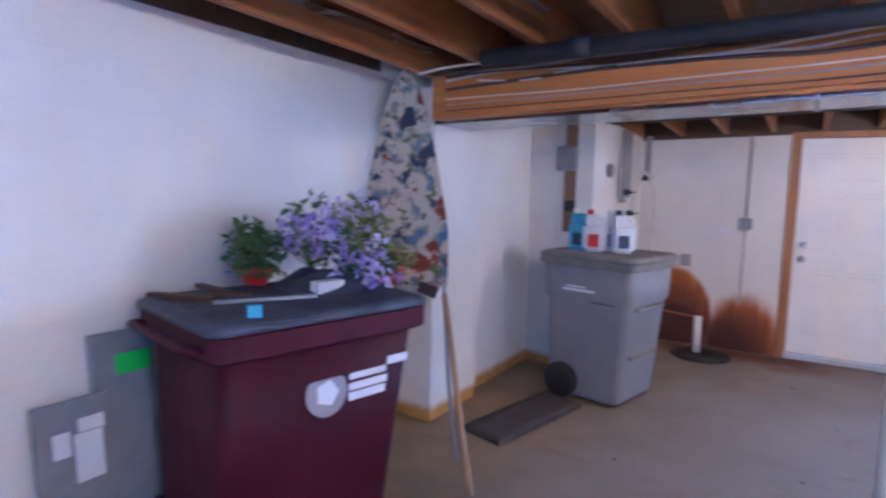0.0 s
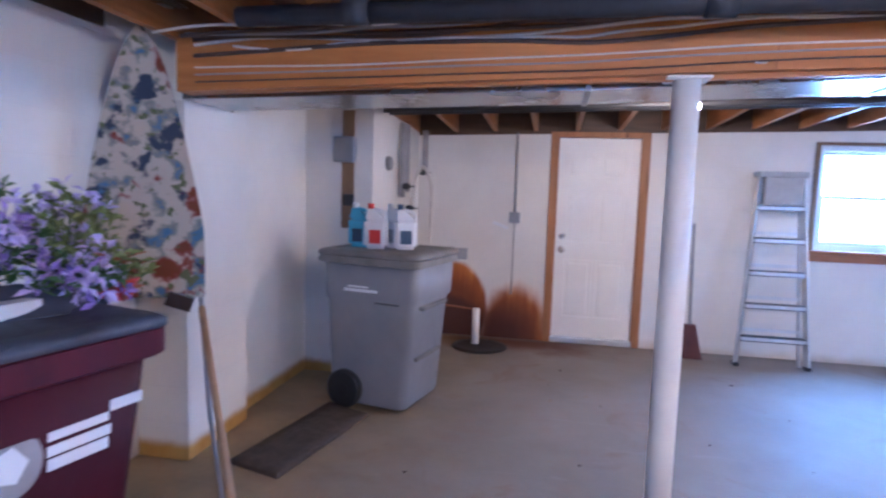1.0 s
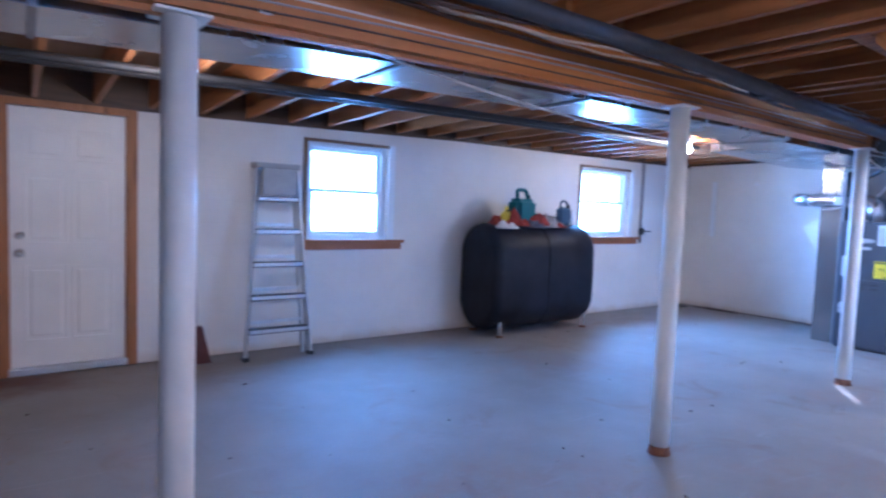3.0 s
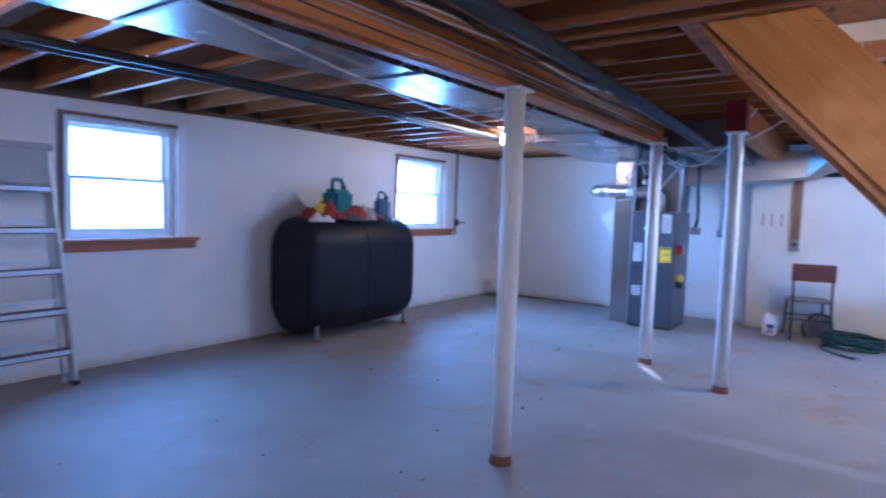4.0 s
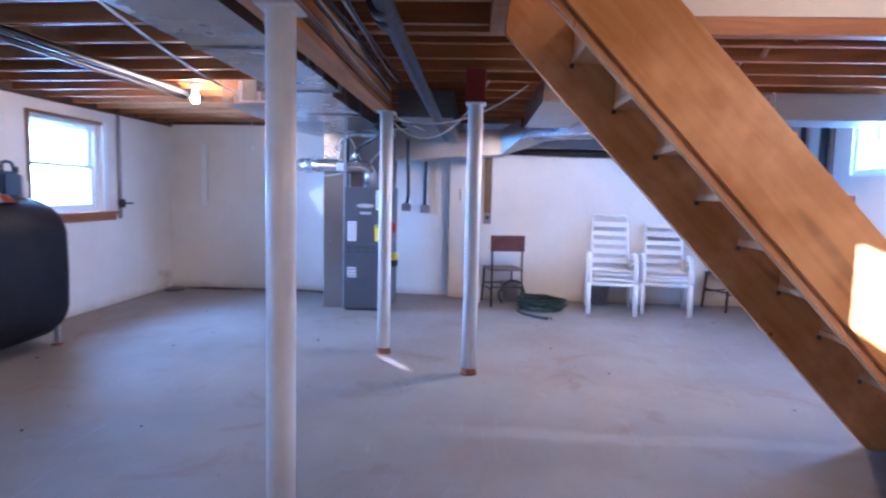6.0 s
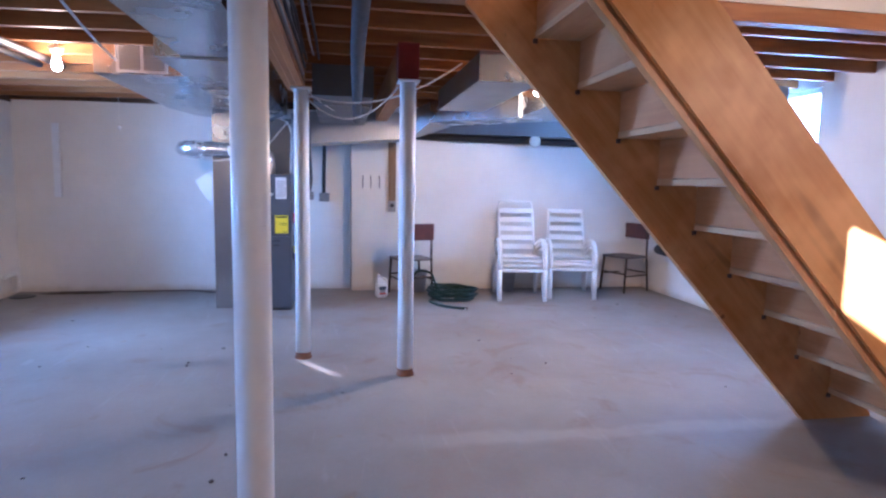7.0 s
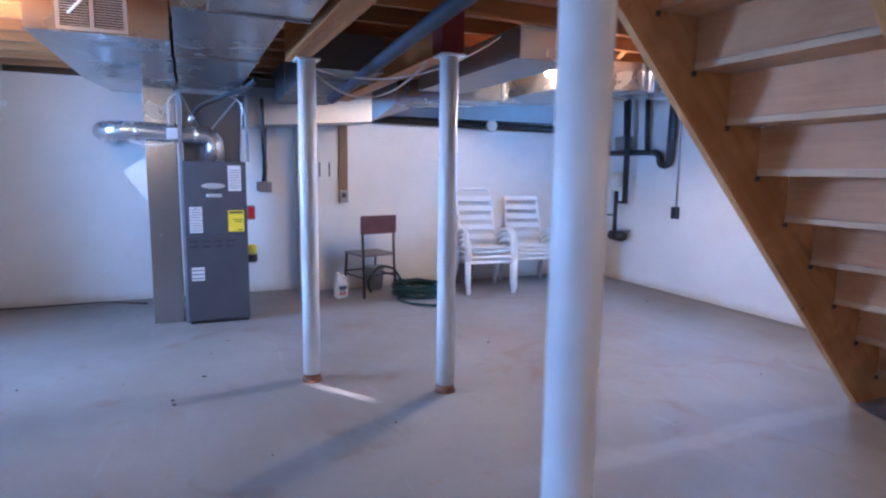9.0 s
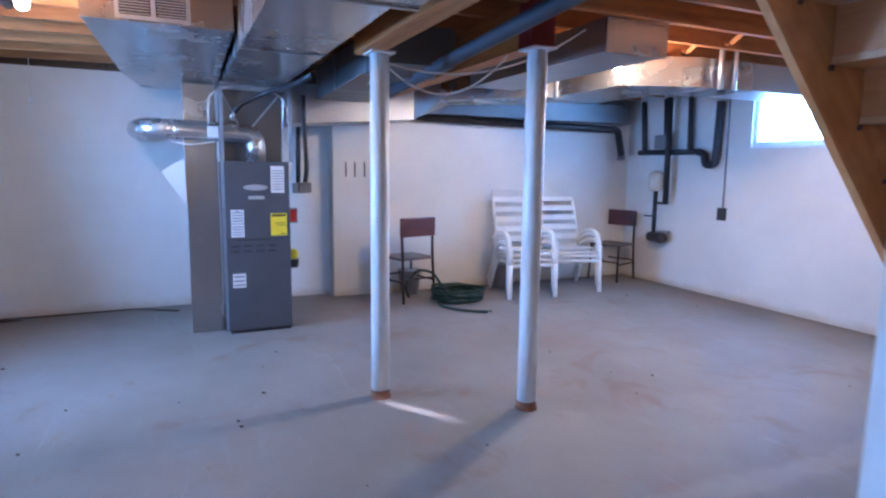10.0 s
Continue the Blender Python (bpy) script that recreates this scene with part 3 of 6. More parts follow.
def post(x, y, top, rust=True):
    t = thing("steel_post", "white painted round steel post, rusty at its foot" if rust else "white painted round steel post", "post", "basement posts", (x, y, 0))
    bm = tube(bmesh.new(), [(0, 0, 0.05), (0, 0, 0.5), (0, 0, 1.2), (0, 0, top - 0.012)], 0.056, 20)
    part("shaft", bm, M["post"], t)
    part("foot", lathe(bmesh.new(), [(0.066, 0.0), (0.066, 0.012), (0.0585, 0.02), (0.0585, 0.052)], 20), M["rust"], t, "rusted foot")
    part("cap_plate", rbox(-0.085, 0.085, -0.075, 0.075, top - 0.012, top - 0.001, 0.002, 1), M["post"], t)
    return t


post(0.085, 3.40, girder_low(0.085))
post(2.785, 3.325, girder_low(2.785))
post(5.60, 3.352, girder_low(5.60))
post(5.095, 2.60, 2.088)

# ---- stairs ----
SLOPE = 1.07
st = thing("stairs", "open-sided orange pine basement stairs with closed risers", "stairs")


def low_edge(y):
    return (y - 0.30) * SLOPE


def stringer(x0, x1, rise, y1):
    bm = bmesh.new()
    lo = [(x0, 0.30 - rise / SLOPE + 0.02, 0.0), (x0, 0.30, 0.0), (x0, y1, low_edge(y1)), (x0, y1, low_edge(y1) + rise * 0.4), (x0, y1 - 0.28, low_edge(y1 - 0.28) + rise), (x0, 0.30 - rise / SLOPE + 0.02, 0.02)]
    a = [bm.verts.new(p) for p in lo]
    b = [bm.verts.new((x1, p[1], p[2])) for p in lo]
    bm.faces.new(a), bm.faces.new(b[::-1])
    for i in range(len(lo)):
        bm.faces.new((a[i], b[i], b[(i + 1) % len(lo)], a[(i + 1) % len(lo)]))
    return bm


part("stringer", stringer(3.955, 3.995, 0.53, 2.44), M["stringer"], st)
part("stringer", stringer(2.965, 3.005, 0.40, 2.44), M["stringer"], st)
bm = bmesh.new()
off = 0.055
lo = [(2.945, 0.26, 0.012), (2.945, 2.44, low_edge(2.44) + off), (2.945, 2.44, low_edge(2.44) + 0.38), (2.945, 2.30, low_edge(2.30) + 0.52), (2.945, -0.02, 0.17 + 0.012), (2.945, -0.02, 0.012)]
a = [bm.verts.new(p) for p in lo]
b = [bm.verts.new((2.964, p[1], p[2])) for p in lo]
bm.faces.new(a), bm.faces.new(b[::-1])
for i in range(len(lo)):
    bm.faces.new((a[i], b[i], b[(i + 1) % len(lo)], a[(i + 1) % len(lo)]))
part("skirt_board", bm, M["skirt"], st, "wide smooth pine skirt board")
for k in range(10):
    y = 2.075 - 0.2415 * k
    z = 2.137 - 0.2465 * k
    if z < 0.1:
        break
    part("tread", rbox(3.006, 3.954, y - 0.27, y, z, z + 0.035, 0.004, 1), M["tread"], st)
    part("riser", box(bmesh.new(), 3.006, 3.954, y - 0.024, y - 0.006, z + 0.036, z + 0.2455), M["riser"], st)
    part("wedge", rbox(3.94, 3.9545, y - 0.012, y + 0.012, z - 0.026, z - 0.002, 0.003, 1), M["cable_dark"], st, "dark wedge end")

# ---- door ----
d = thing("door_1", "white six-panel door with varnished casing, closed", "door")
d["kind"] = "structure"
x0, x1, z0, z1 = DOOR
leaf = part("door_leaf", rbox(x0 + 0.006, x1 - 0.006, NORTH + 0.035, NORTH + 0.078, z0 + 0.03, z1 - 0.004, 0.003, 1), M["door"], d)
cols = ((x0 + 0.11, x0 + 0.385), (x1 - 0.385, x1 - 0.11))
for ax, bx in cols:
    for az, bz in ((0.27, 0.86), (1.04, 1.58), (1.70, 1.94)):
        bm = bmesh.new()
        y = NORTH + 0.034
        ring = [(ax, az), (bx, az), (bx, bz), (ax, bz)]
        tube(bm, [(p[0], y, p[1]) for p in ring + ring[:1]], 0.007, 6)
        part("panel_moulding", bm, M["door"], leaf)
        part("panel", rbox(ax + 0.035, bx - 0.035, y - 0.006, y + 0.006, az + 0.035, bz - 0.035, 0.005, 1), M["door"], leaf)
for z, r in ((0.96, 0.028), (1.10, 0.026)):
    bm = lathe(bmesh.new(), [(r + 0.006, 0), (r + 0.006, 0.008), (0.012, 0.012), (0.012, 0.03), (r, 0.038), (r, 0.05), (r * 0.6, 0.06)], 16)
    bm.transform(pose(x0 + 0.075, NORTH + 0.034, z, 90, 0, 0))
    part("door_knob" if z < 1 else "deadbolt", bm, M["chrome"], leaf, "brushed metal knob")
part("threshold", rbox(x0, x1, NORTH - 0.02, NORTH + 0.12, 0.002, 0.058, 0.006), M["alu"], d, "metal threshold")
for a, b, c, e in ((x0 - 0.075, x0 - 0.002, 0.0, z1 + 0.055), (x1 + 0.002, x1 + 0.075, 0.0, z1 + 0.055)):
    part("casing", rbox(a, b, NORTH - 0.02, NORTH - 0.001, c, e, 0.004, 1), M["casing"], d)
    inner = (b - 0.001, b + 0.012) if a < x0 else (a - 0.012, a + 0.001)
    part("jamb", box(bmesh.new(), inner[0], inner[1], NORTH - 0.001, NORTH + 0.12, 0.058, z1), M["casing"], d)
part("casing", rbox(x0 - 0.002, x1 + 0.002, NORTH - 0.02, NORTH - 0.001, z1 - 0.002, z1 + 0.055, 0.004, 1), M["casing"], d)
part("outer_skin", box(bmesh.new(), x0 - 0.05, x1 + 0.05, NORTH + TH + 0.005, NORTH + TH + 0.03, 0, z1 + 0.1), M["white"], d)


# ---- windows ----
def window(name, win, trim_right, sill_to, label):
    x0, x1, z0, z1 = win
    w = thing(name, label, "window")
    w["kind"] = "structure"
    y = NORTH
    for a, b, c, e in ((x0, x0 + 0.055, z0, z1), (x1 - 0.055, x1, z0, z1), (x0 + 0.055, x1 - 0.055, z0, z0 + 0.05), (x0 + 0.055, x1 - 0.055, z1 - 0.05, z1)):
        part("window_frame", rbox(a, b, y + 0.05, y + 0.15, c, e, 0.004, 1), M["vinyl"], w)
    mid = (z0 + z1) / 2 + 0.01
    for c, e, yy in ((z0 + 0.05, mid + 0.018, y + 0.07), (mid - 0.018, z1 - 0.05, y + 0.105)):
        sash = part("sash", rbox(x0 + 0.055, x0 + 0.09, yy, yy + 0.03, c, e, 0.003, 1), M["vinyl"], w)
        part("stile", rbox(x1 - 0.09, x1 - 0.055, yy, yy + 0.03, c, e, 0.003, 1), M["vinyl"], sash)
        part("rail", rbox(x0 + 0.09, x1 - 0.09, yy, yy + 0.03, c, c + 0.034, 0.003, 1), M["vinyl"], sash)
        part("rail", rbox(x0 + 0.09, x1 - 0.09, yy, yy + 0.03, e - 0.034, e, 0.003, 1), M["vinyl"], sash)
        pane = part("pane", box(bmesh.new(), x0 + 0.088, x1 - 0.088, yy + 0.012, yy + 0.016, c + 0.03, e - 0.03), M["glass"], sash)
        pane.visible_shadow = False
    part("window_sill", rbox(x0 - 0.06, sill_to, y - 0.05, y + 0.05, z0 - 0.036, z0 - 0.002, 0.006), M["sill_wood"], w, "varnished wooden sill")
    part("apron", rbox(x0 - 0.05, sill_to - 0.02, y - 0.02, y - 0.001, z0 - 0.105, z0 - 0.037, 0.004), M["sill_wood"], w)
    part("casing", rbox(x0 - 0.045, x0 - 0.001, y - 0.018, y - 0.001, z0 - 0.001, z1 + 0.03, 0.003, 1), M["strip_wood"], w)
    part("casing", rbox(x1 + 0.001, trim_right, y - 0.018, y - 0.001, z0 - 0.001, z1 + 0.03, 0.003, 1), M["vinyl"], w)
    part("casing", rbox(x0 - 0.001, x1 + 0.001, y - 0.018, y - 0.001, z1 + 0.001, z1 + 0.03, 0.003, 1), M["strip_wood"], w)
    for i in range(4):
        part("blind_slat", rbox(x0 + 0.058, x1 - 0.058, y + 0.03, y + 0.05, z1 - 0.03 - i * 0.017, z1 - 0.022 - i * 0.017, 0.002, 1), M["vinyl"], w)
    return w


window("window_1", WIN_A, WIN_A[1] + 0.08, WIN_A[1] + 0.2, "white sash window with bright daylight and wooden sill")
window("window_2", WIN_B, WIN_B[1] + 0.08, WIN_B[1] + 0.24, "white sash window with bright daylight and wooden sill")
x0, x1, z0, z1 = WIN_S
w = thing("window_3", "low wide white basement window full of daylight", "window")
w["kind"] = "structure"
for a, b, c, e in ((x0, x0 + 0.045, z0, z1), (x1 - 0.045, x1, z0, z1), (x0 + 0.045, x1 - 0.045, z0, z0 + 0.05), (x0 + 0.045, x1 - 0.045, z1 - 0.045, z1)):
    part("window_frame", rbox(a, b, SOUTH - 0.1, SOUTH - 0.03, c, e, 0.004, 1), M["vinyl"], w)
pane = part("pane", box(bmesh.new(), x0 + 0.04, x1 - 0.04, SOUTH - 0.07, SOUTH - 0.066, z0 + 0.045, z1 - 0.04), M["glass"], w)
pane.visible_shadow = False
part("window_sill", rbox(x0, x1, SOUTH - 0.03, SOUTH + 0.012, z0 - 0.02, z0 - 0.001, 0.003), M["vinyl"], w)
for n, (a, b, c, e, y) in enumerate(((WIN_A[0] - 0.4, WIN_A[1] + 0.4, 0.7, 2.5, NORTH + TH + 0.45), (WIN_B[0] - 0.4, WIN_B[1] + 1.4, 0.7, 2.5, NORTH + TH + 0.45), (WIN_S[0] - 1.3, WIN_S[1] + 0.5, 1.3, 3.0, SOUTH - TH - 0.4))):
    structure("backdrop", box(bmesh.new(), a, b, y, y + 0.02, c, e), M["day"], "plain bright daylight outside the window")

# ---- ducts ----
tr = thing("trunk_duct", "long galvanised sheet metal trunk duct along the girder", "duct")
xs = [-2.3, -0.3, 1.0, 2.2, 3.4, 4.6, 5.8, 7.43]
for a, b in zip(xs, xs[1:]):
    bm = bmesh.new()
    za, zb = girder_low(a) - 0.005, girder_low(b) - 0.005
    ya, yb = (3.52, 3.95) if a < 4.5 else (3.62, 4.10), (3.52, 3.95) if b < 4.7 else (3.62, 4.10)
    hull8(bm, [(a + 0.002, ya[0], za), (b - 0.002, yb[0], zb), (b - 0.002, yb[1], zb), (a + 0.002, ya[1], za)],
          [(a + 0.002, ya[0], za + 0.235), (b - 0.002, yb[0], zb + 0.235), (b - 0.002, yb[1], zb + 0.235), (a + 0.002, ya[1], za + 0.235)])
    part("section", bm, M["galv"], tr)
    bm = bmesh.new()
    box(bm, b - 0.012, b + 0.012, yb[0] - 0.008, yb[1] + 0.008, zb - 0.008, zb + 0.24)
    part("drive_cleat", bm, M["galv_dull"], tr)


def register(parent, m, w, h, n):
    """A louvred register that faces -y before the matrix m."""
    bm = bmesh.new()
    for a, b, c, e in ((-w / 2, w / 2, -h / 2, -h / 2 + 0.02), (-w / 2, w / 2, h / 2 - 0.02, h / 2), (-w / 2, -w / 2 + 0.02, -h / 2 + 0.02, h / 2 - 0.02), (w / 2 - 0.02, w / 2, -h / 2 + 0.02, h / 2 - 0.02), (-0.012, 0.012, -h / 2 + 0.02, h / 2 - 0.02)):
        box(bm, a, b, -0.012, 0, c, e)
    bm.transform(m)
    r = part("register", bm, M["label_white"], parent, "white louvred register")
    bm = box(bmesh.new(), -w / 2 + 0.015, w / 2 - 0.015, -0.004, -0.002, -h / 2 + 0.015, h / 2 - 0.015)
    bm.transform(m)
    part("dark_opening", bm, M["black_plastic"], r)
    for s in (-1, 1):
        for i in range(n):
            z = -h / 2 + 0.03 + (h - 0.06) * i / (n - 1)
            bm = mbox(m @ pose(s * w / 4, -0.007, z, 35, 0, 0), w / 2 - 0.035, 0.012, 0.003)
            part("louvre", bm, M["label_white"], r)


register(tr, pose(0.16, 3.519, girder_low(0.1) + 0.045, 0, 0, 0), 0.24, 0.06, 4)

rb = thing("return_duct", "galvanised return air box with a white louvred grille", "duct")
hull8(bm := bmesh.new(), [(5.82, 4.13, 2.165), (7.5, 4.13, 2.085), (7.5, 4.80, 2.11), (5.82, 4.87, 2.165)], [(5.82, 4.13, 2.40), (7.5, 4.13, 2.40), (7.5, 4.80, 2.40), (5.82, 4.87, 2.40)])
part("box", bm, M["galv"], rb)
hull8(bm := bmesh.new(), [(7.504, 4.13, 2.085), (8.5, 4.13, 2.12), (8.5, 4.72, 2.14), (7.504, 4.79, 2.11)], [(7.504, 4.13, 2.40), (8.5, 4.13, 2.40), (8.5, 4.72, 2.40), (7.504, 4.79, 2.40)])
part("box", bm, M["galv"], rb)
register(rb, pose(5.819, 4.53, 2.285, 0, 0, -90), 0.36, 0.22, 12)
part("drop", rbox(7.53, 7.86, 4.142, 4.39, 0.002, 2.085, 0.004, 1), M["galv"], rb, "vertical galvanised drop to the floor")
part("seam", box(bmesh.new(), 7.524, 7.53, 4.142, 4.39, 1.0, 1.012), M["galv"], rb)

# ---- furnace ----
f = thing("furnace", "tall charcoal oil furnace with white and yellow labels", "furnace")
part("cabinet", rbox(7.395, 8.12, 3.578, 4.105, 0.02, 1.462, 0.008), M["furnace"], f)
part("base", box(bmesh.new(), 7.40, 8.1, 3.59, 4.09, 0.0, 0.02), M["furnace_dark"], f)
front = part("front_panel", rbox(7.378, 7.396, 3.582, 4.101, 0.035, 0.80, 0.004), M["furnace"], f)
front2 = part("front_panel", rbox(7.378, 7.396, 3.582, 4.101, 0.806, 1.455, 0.004), M["furnace"], f)
for i in range(2):
    for j in range(4):
        part("louvre", rbox(7.372, 7.379, 3.70 + j * 0.10, 3.77 + j * 0.10, 0.70 + i * 0.045, 0.716 + i * 0.045, 0.003, 1), M["furnace_dark"], front)
hull = lathe(bmesh.new(), [(0.5, 0), (0.5, 0.006), (0.45, 0.009)], 20)
hull.transform(Matrix.Translation((7.378, 3.86, 1.245)) @ Matrix.Rotation(radians(-90), 4, "Y") @ Matrix.Diagonal((0.05, 0.2, 1, 1)))
part("badge", hull, M["alu"], front2, "oval metal badge")
part("badge", rbox(7.373, 7.379, 3.79, 3.92, 1.145, 1.175, 0.003, 1), M["alu"], front2)


def sticker(parent, y0, y1, z0, z1, mat, bars, barmat):
    s = part("sticker", box(bmesh.new(), 7.3745, 7.3775, y0, y1, z0, z1), mat, parent)
    for a, b, c, e in bars:
        part("print", box(bmesh.new(), 7.3735, 7.3743, y0 + (y1 - y0) * a, y0 + (y1 - y0) * b, z0 + (z1 - z0) * c, z0 + (z1 - z0) * e), barmat, s)


sticker(front2, 3.625, 3.735, 1.20, 1.425, M["label_white"], [(0.1, 0.9, 0.1 + i * 0.1, 0.14 + i * 0.1) for i in range(8)], M["label_grey"])
sticker(front2, 3.96, 4.065, 0.83, 0.94, M["label_white"], [(0.1, 0.9, 0.15 + i * 0.2, 0.23 + i * 0.2) for i in range(4)], M["label_grey"])
sticker(front2, 3.96, 4.065, 0.945, 1.06, M["label_white"], [(0.1, 0.9, 0.15 + i * 0.2, 0.23 + i * 0.2) for i in range(4)] + [(0.42, 0.58, 0.8, 0.95)], M["label_grey"])
sticker(front2, 3.61, 3.745, 0.835, 1.025, M["yellow"], [(0.08, 0.92, 0.86, 0.95), (0.1, 0.4, 0.05, 0.1), (0.1, 0.7, 0.55, 0.58), (0.1, 0.6, 0.45, 0.48)], M["ink"])
sticker(front, 3.96, 4.065, 0.40, 0.52, M["label_white"], [(0.08, 0.92, 0.12 + i * 0.3, 0.24 + i * 0.3) for i in range(3)], M["label_grey"])
hull8(bm := bmesh.new(), [(7.64, 3.60, 1.464), (8.05, 3.60, 1.464), (8.05, 4.09, 1.464), (7.64, 4.09, 1.464)], [(7.62, 3.56, 2.06), (8.05, 3.56, 2.06), (8.05, 4.09, 2.06), (7.62, 4.09, 2.06)])
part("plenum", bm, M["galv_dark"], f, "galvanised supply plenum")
part("corner_angle", box(bmesh.new(), 7.40, 7.43, 4.095, 4.125, 0.02, 2.06), M["steel_panel"], f)
part("corner_angle", box(bmesh.new(), 7.40, 7.43, 3.545, 3.57, 1.46, 2.1), M["steel_panel"], f)
bm = tube(bmesh.new(), bend([(7.53, 3.83, 1.45), (7.53, 3.83, 1.69), (7.53, 4.62, 1.715), (7.75, 4.74, 1.715), (8.675, 4.76, 1.72)], 0.12, 7), 0.08, 20)
part("flue_pipe", bm, M["pipe_metal"], f, "shiny flue pipe with an elbow")
for p in ((7.53, 3.98, 1.698), (7.53, 4.45, 1.71)):
    bm = tube(bmesh.new(), [Vector(p) - Vector((0, 0.012, 0)), Vector(p) + Vector((0, 0.012, 0))], 0.0835, 20)
    part("pipe_band", bm, M["pipe_metal"], f)
part("draft_tag", rbox(7.436, 7.446, 4.13, 4.215, 1.65, 1.74, 0.002, 1), M["label_white"], f)
part("switch_box", rbox(7.47, 7.56, 3.50, 3.575, 0.93, 1.06, 0.005), M["outlet_brown"], f)
part("switch_plate", box(bmesh.new(), 7.465, 7.469, 3.508, 3.566, 0.94, 1.05), M["bright_red"], f, "red emergency switch plate")
bm = lathe(bmesh.new(), [(0.03, 0), (0.042, 0.02), (0.042, 0.07), (0.02, 0.09)], 14, (7.55, 3.53, 0.60))
part("oil_filter", bm, M["yellow"], f, "small yellow and black fuel filter")
part("filter_bowl", lathe(bmesh.new(), [(0.038, 0), (0.046, 0.03), (0.046, 0.075)], 14, (7.55, 3.53, 0.522)), M["black_plastic"], f)
for k, pts in enumerate(([(7.5, 4.2, 1.78), (7.46, 4.2, 2.0), (7.5, 4.0, 2.09), (7.5, 3.75, 2.06), (7.48, 3.62, 2.02), (7.44, 3.57, 1.9), (7.43, 3.56, 1.5)], [(7.48, 4.16, 1.62), (7.47, 4.35, 1.58), (7.5, 4.5, 1.62), (7.55, 4.58, 1.7)])):
    part("wire", tube(bmesh.new(), bend(pts, 0.08), 0.007, 6), M["cable_white"], f)
bm = tube(bmesh.new(), bend([(7.50, 4.0, 1.86), (7.46, 3.95, 1.93), (7.4, 3.75, 2.03), (6.9, 3.60, 2.045), (6.4, 3.57, 2.05)], 0.15), 0.022, 8)
part("refrigerant_hose", bm, M["black_plastic"], f, "black foam-sleeved hose")

# bright tubes that stand for the highlights along the plenum's folded edges
for a, b in (((7.60, 4.085, 2.03), (7.625, 3.94, 1.74)), ((7.60, 3.62, 2.03), (7.625, 3.86, 1.74)), ((7.60, 3.58, 2.0), (7.625, 3.60, 1.48))):
    part("lit_edge", tube(bmesh.new(), [a, b], 0.008, 4), M["alu"], f, "bright thin tube added as the highlight on a folded edge")
hn = part("hose_end", tube(bmesh.new(), [(7.50, 4.0, 1.87), (7.51, 4.02, 1.80)], 0.026, 10), M["chrome"], f, "bright hose fitting")
part("control_cable", tube(bmesh.new(), bend([(7.62, 3.40, 2.05), (7.62, 3.40, 1.85), (7.63, 3.38, 1.40), (7.62, 3.40, 1.28)], 0.05), 0.02, 8), M["black_plastic"], f, "black sleeved cable")
part("cable_box", rbox(7.58, 7.68, 3.35, 3.46, 1.19, 1.28, 0.006), M["outlet_brown"], f)
part("plastic_wrap", hull8(bmesh.new(), [(7.515, 4.395, 1.10), (7.515, 4.395, 1.48), (7.515, 4.47, 1.44), (7.515, 4.57, 1.37), (7.515, 4.47, 1.21)], [(7.523, 4.395, 1.10), (7.523, 4.395, 1.48), (7.523, 4.47, 1.44), (7.523, 4.57, 1.37), (7.523, 4.47, 1.21)]), M["vinyl"], f, "torn pale plastic sheet taped up")

# supply ducts south of the furnace
sd = thing("supply_duct", "galvanised supply duct run with elbows under the joists", "duct")
hull8(bm := bmesh.new(), [(7.64, 3.555, 1.80), (8.30, 3.555, 1.80), (8.30, 2.28, 1.90), (7.78, 2.28, 1.90)], [(7.64, 3.555, 2.15), (8.30, 3.555, 2.15), (8.30, 2.28, 2.20), (7.78, 2.28, 2.20)])
part("section", bm, M["galv_dull"], sd)
hull8(bm := bmesh.new(), [(7.78, 2.276, 1.90), (8.30, 2.276, 1.90), (8.1, 1.75, 2.08), (7.62, 2.07, 2.08)], [(7.78, 2.276, 2.20), (8.30, 2.276, 2.20), (8.1, 1.75, 2.30), (7.62, 2.07, 2.30)])
part("elbow", bm, M["galv_dull"], sd)
hull8(bm := bmesh.new(), [(7.615, 2.066, 2.085), (8.095, 1.746, 2.085), (7.25, 0.95, 2.085), (6.86, 1.26, 2.085)], [(7.615, 2.066, 2.31), (8.095, 1.746, 2.31), (7.25, 0.95, 2.31), (6.86, 1.26, 2.31)])
part("section", bm, M["galv"], sd)
hull8(bm := bmesh.new(), [(6.855, 1.256, 2.085), (7.245, 0.946, 2.085), (7.0, 0.60, 2.085), (6.3, 0.60, 2.085), (5.97, 1.26, 2.085)], [(6.855, 1.256, 2.31), (7.245, 0.946, 2.31), (7.0, 0.60, 2.31), (6.3, 0.60, 2.31), (5.97, 1.26, 2.31)])
part("section", bm, M["galv"], sd)
hull8(bm := bmesh.new(), [(5.965, 1.256, 2.085), (6.295, 0.60, 2.085), (6.2, 0.1, 2.085), (5.72, 0.1, 2.085), (5.74, 0.66, 2.085)], [(5.965, 1.256, 2.31), (6.295, 0.60, 2.31), (6.2, 0.1, 2.31), (5.72, 0.1, 2.31), (5.74, 0.66, 2.31)])
part("section", bm, M["galv"], sd)
part("section", box(bmesh.new(), 5.725, 6.19, -0.9, 0.096, 2.09, 2.31), M["galv_dull"], sd)
part("strap", box(bmesh.new(), 6.80, 6.83, 1.262, 1.275, 2.07, 2.33), M["alu"], sd, "bright hanging strap")
part("strap", tube(bmesh.new(), [(5.69, 0.5, 2.07), (5.69, 0.5, 2.4)], 0.02, 8), M["alu"], sd)
part("strap", tube(bmesh.new(), [(5.66, 0.38, 2.07), (5.66, 0.38, 2.4)], 0.02, 8), M["alu"], sd)
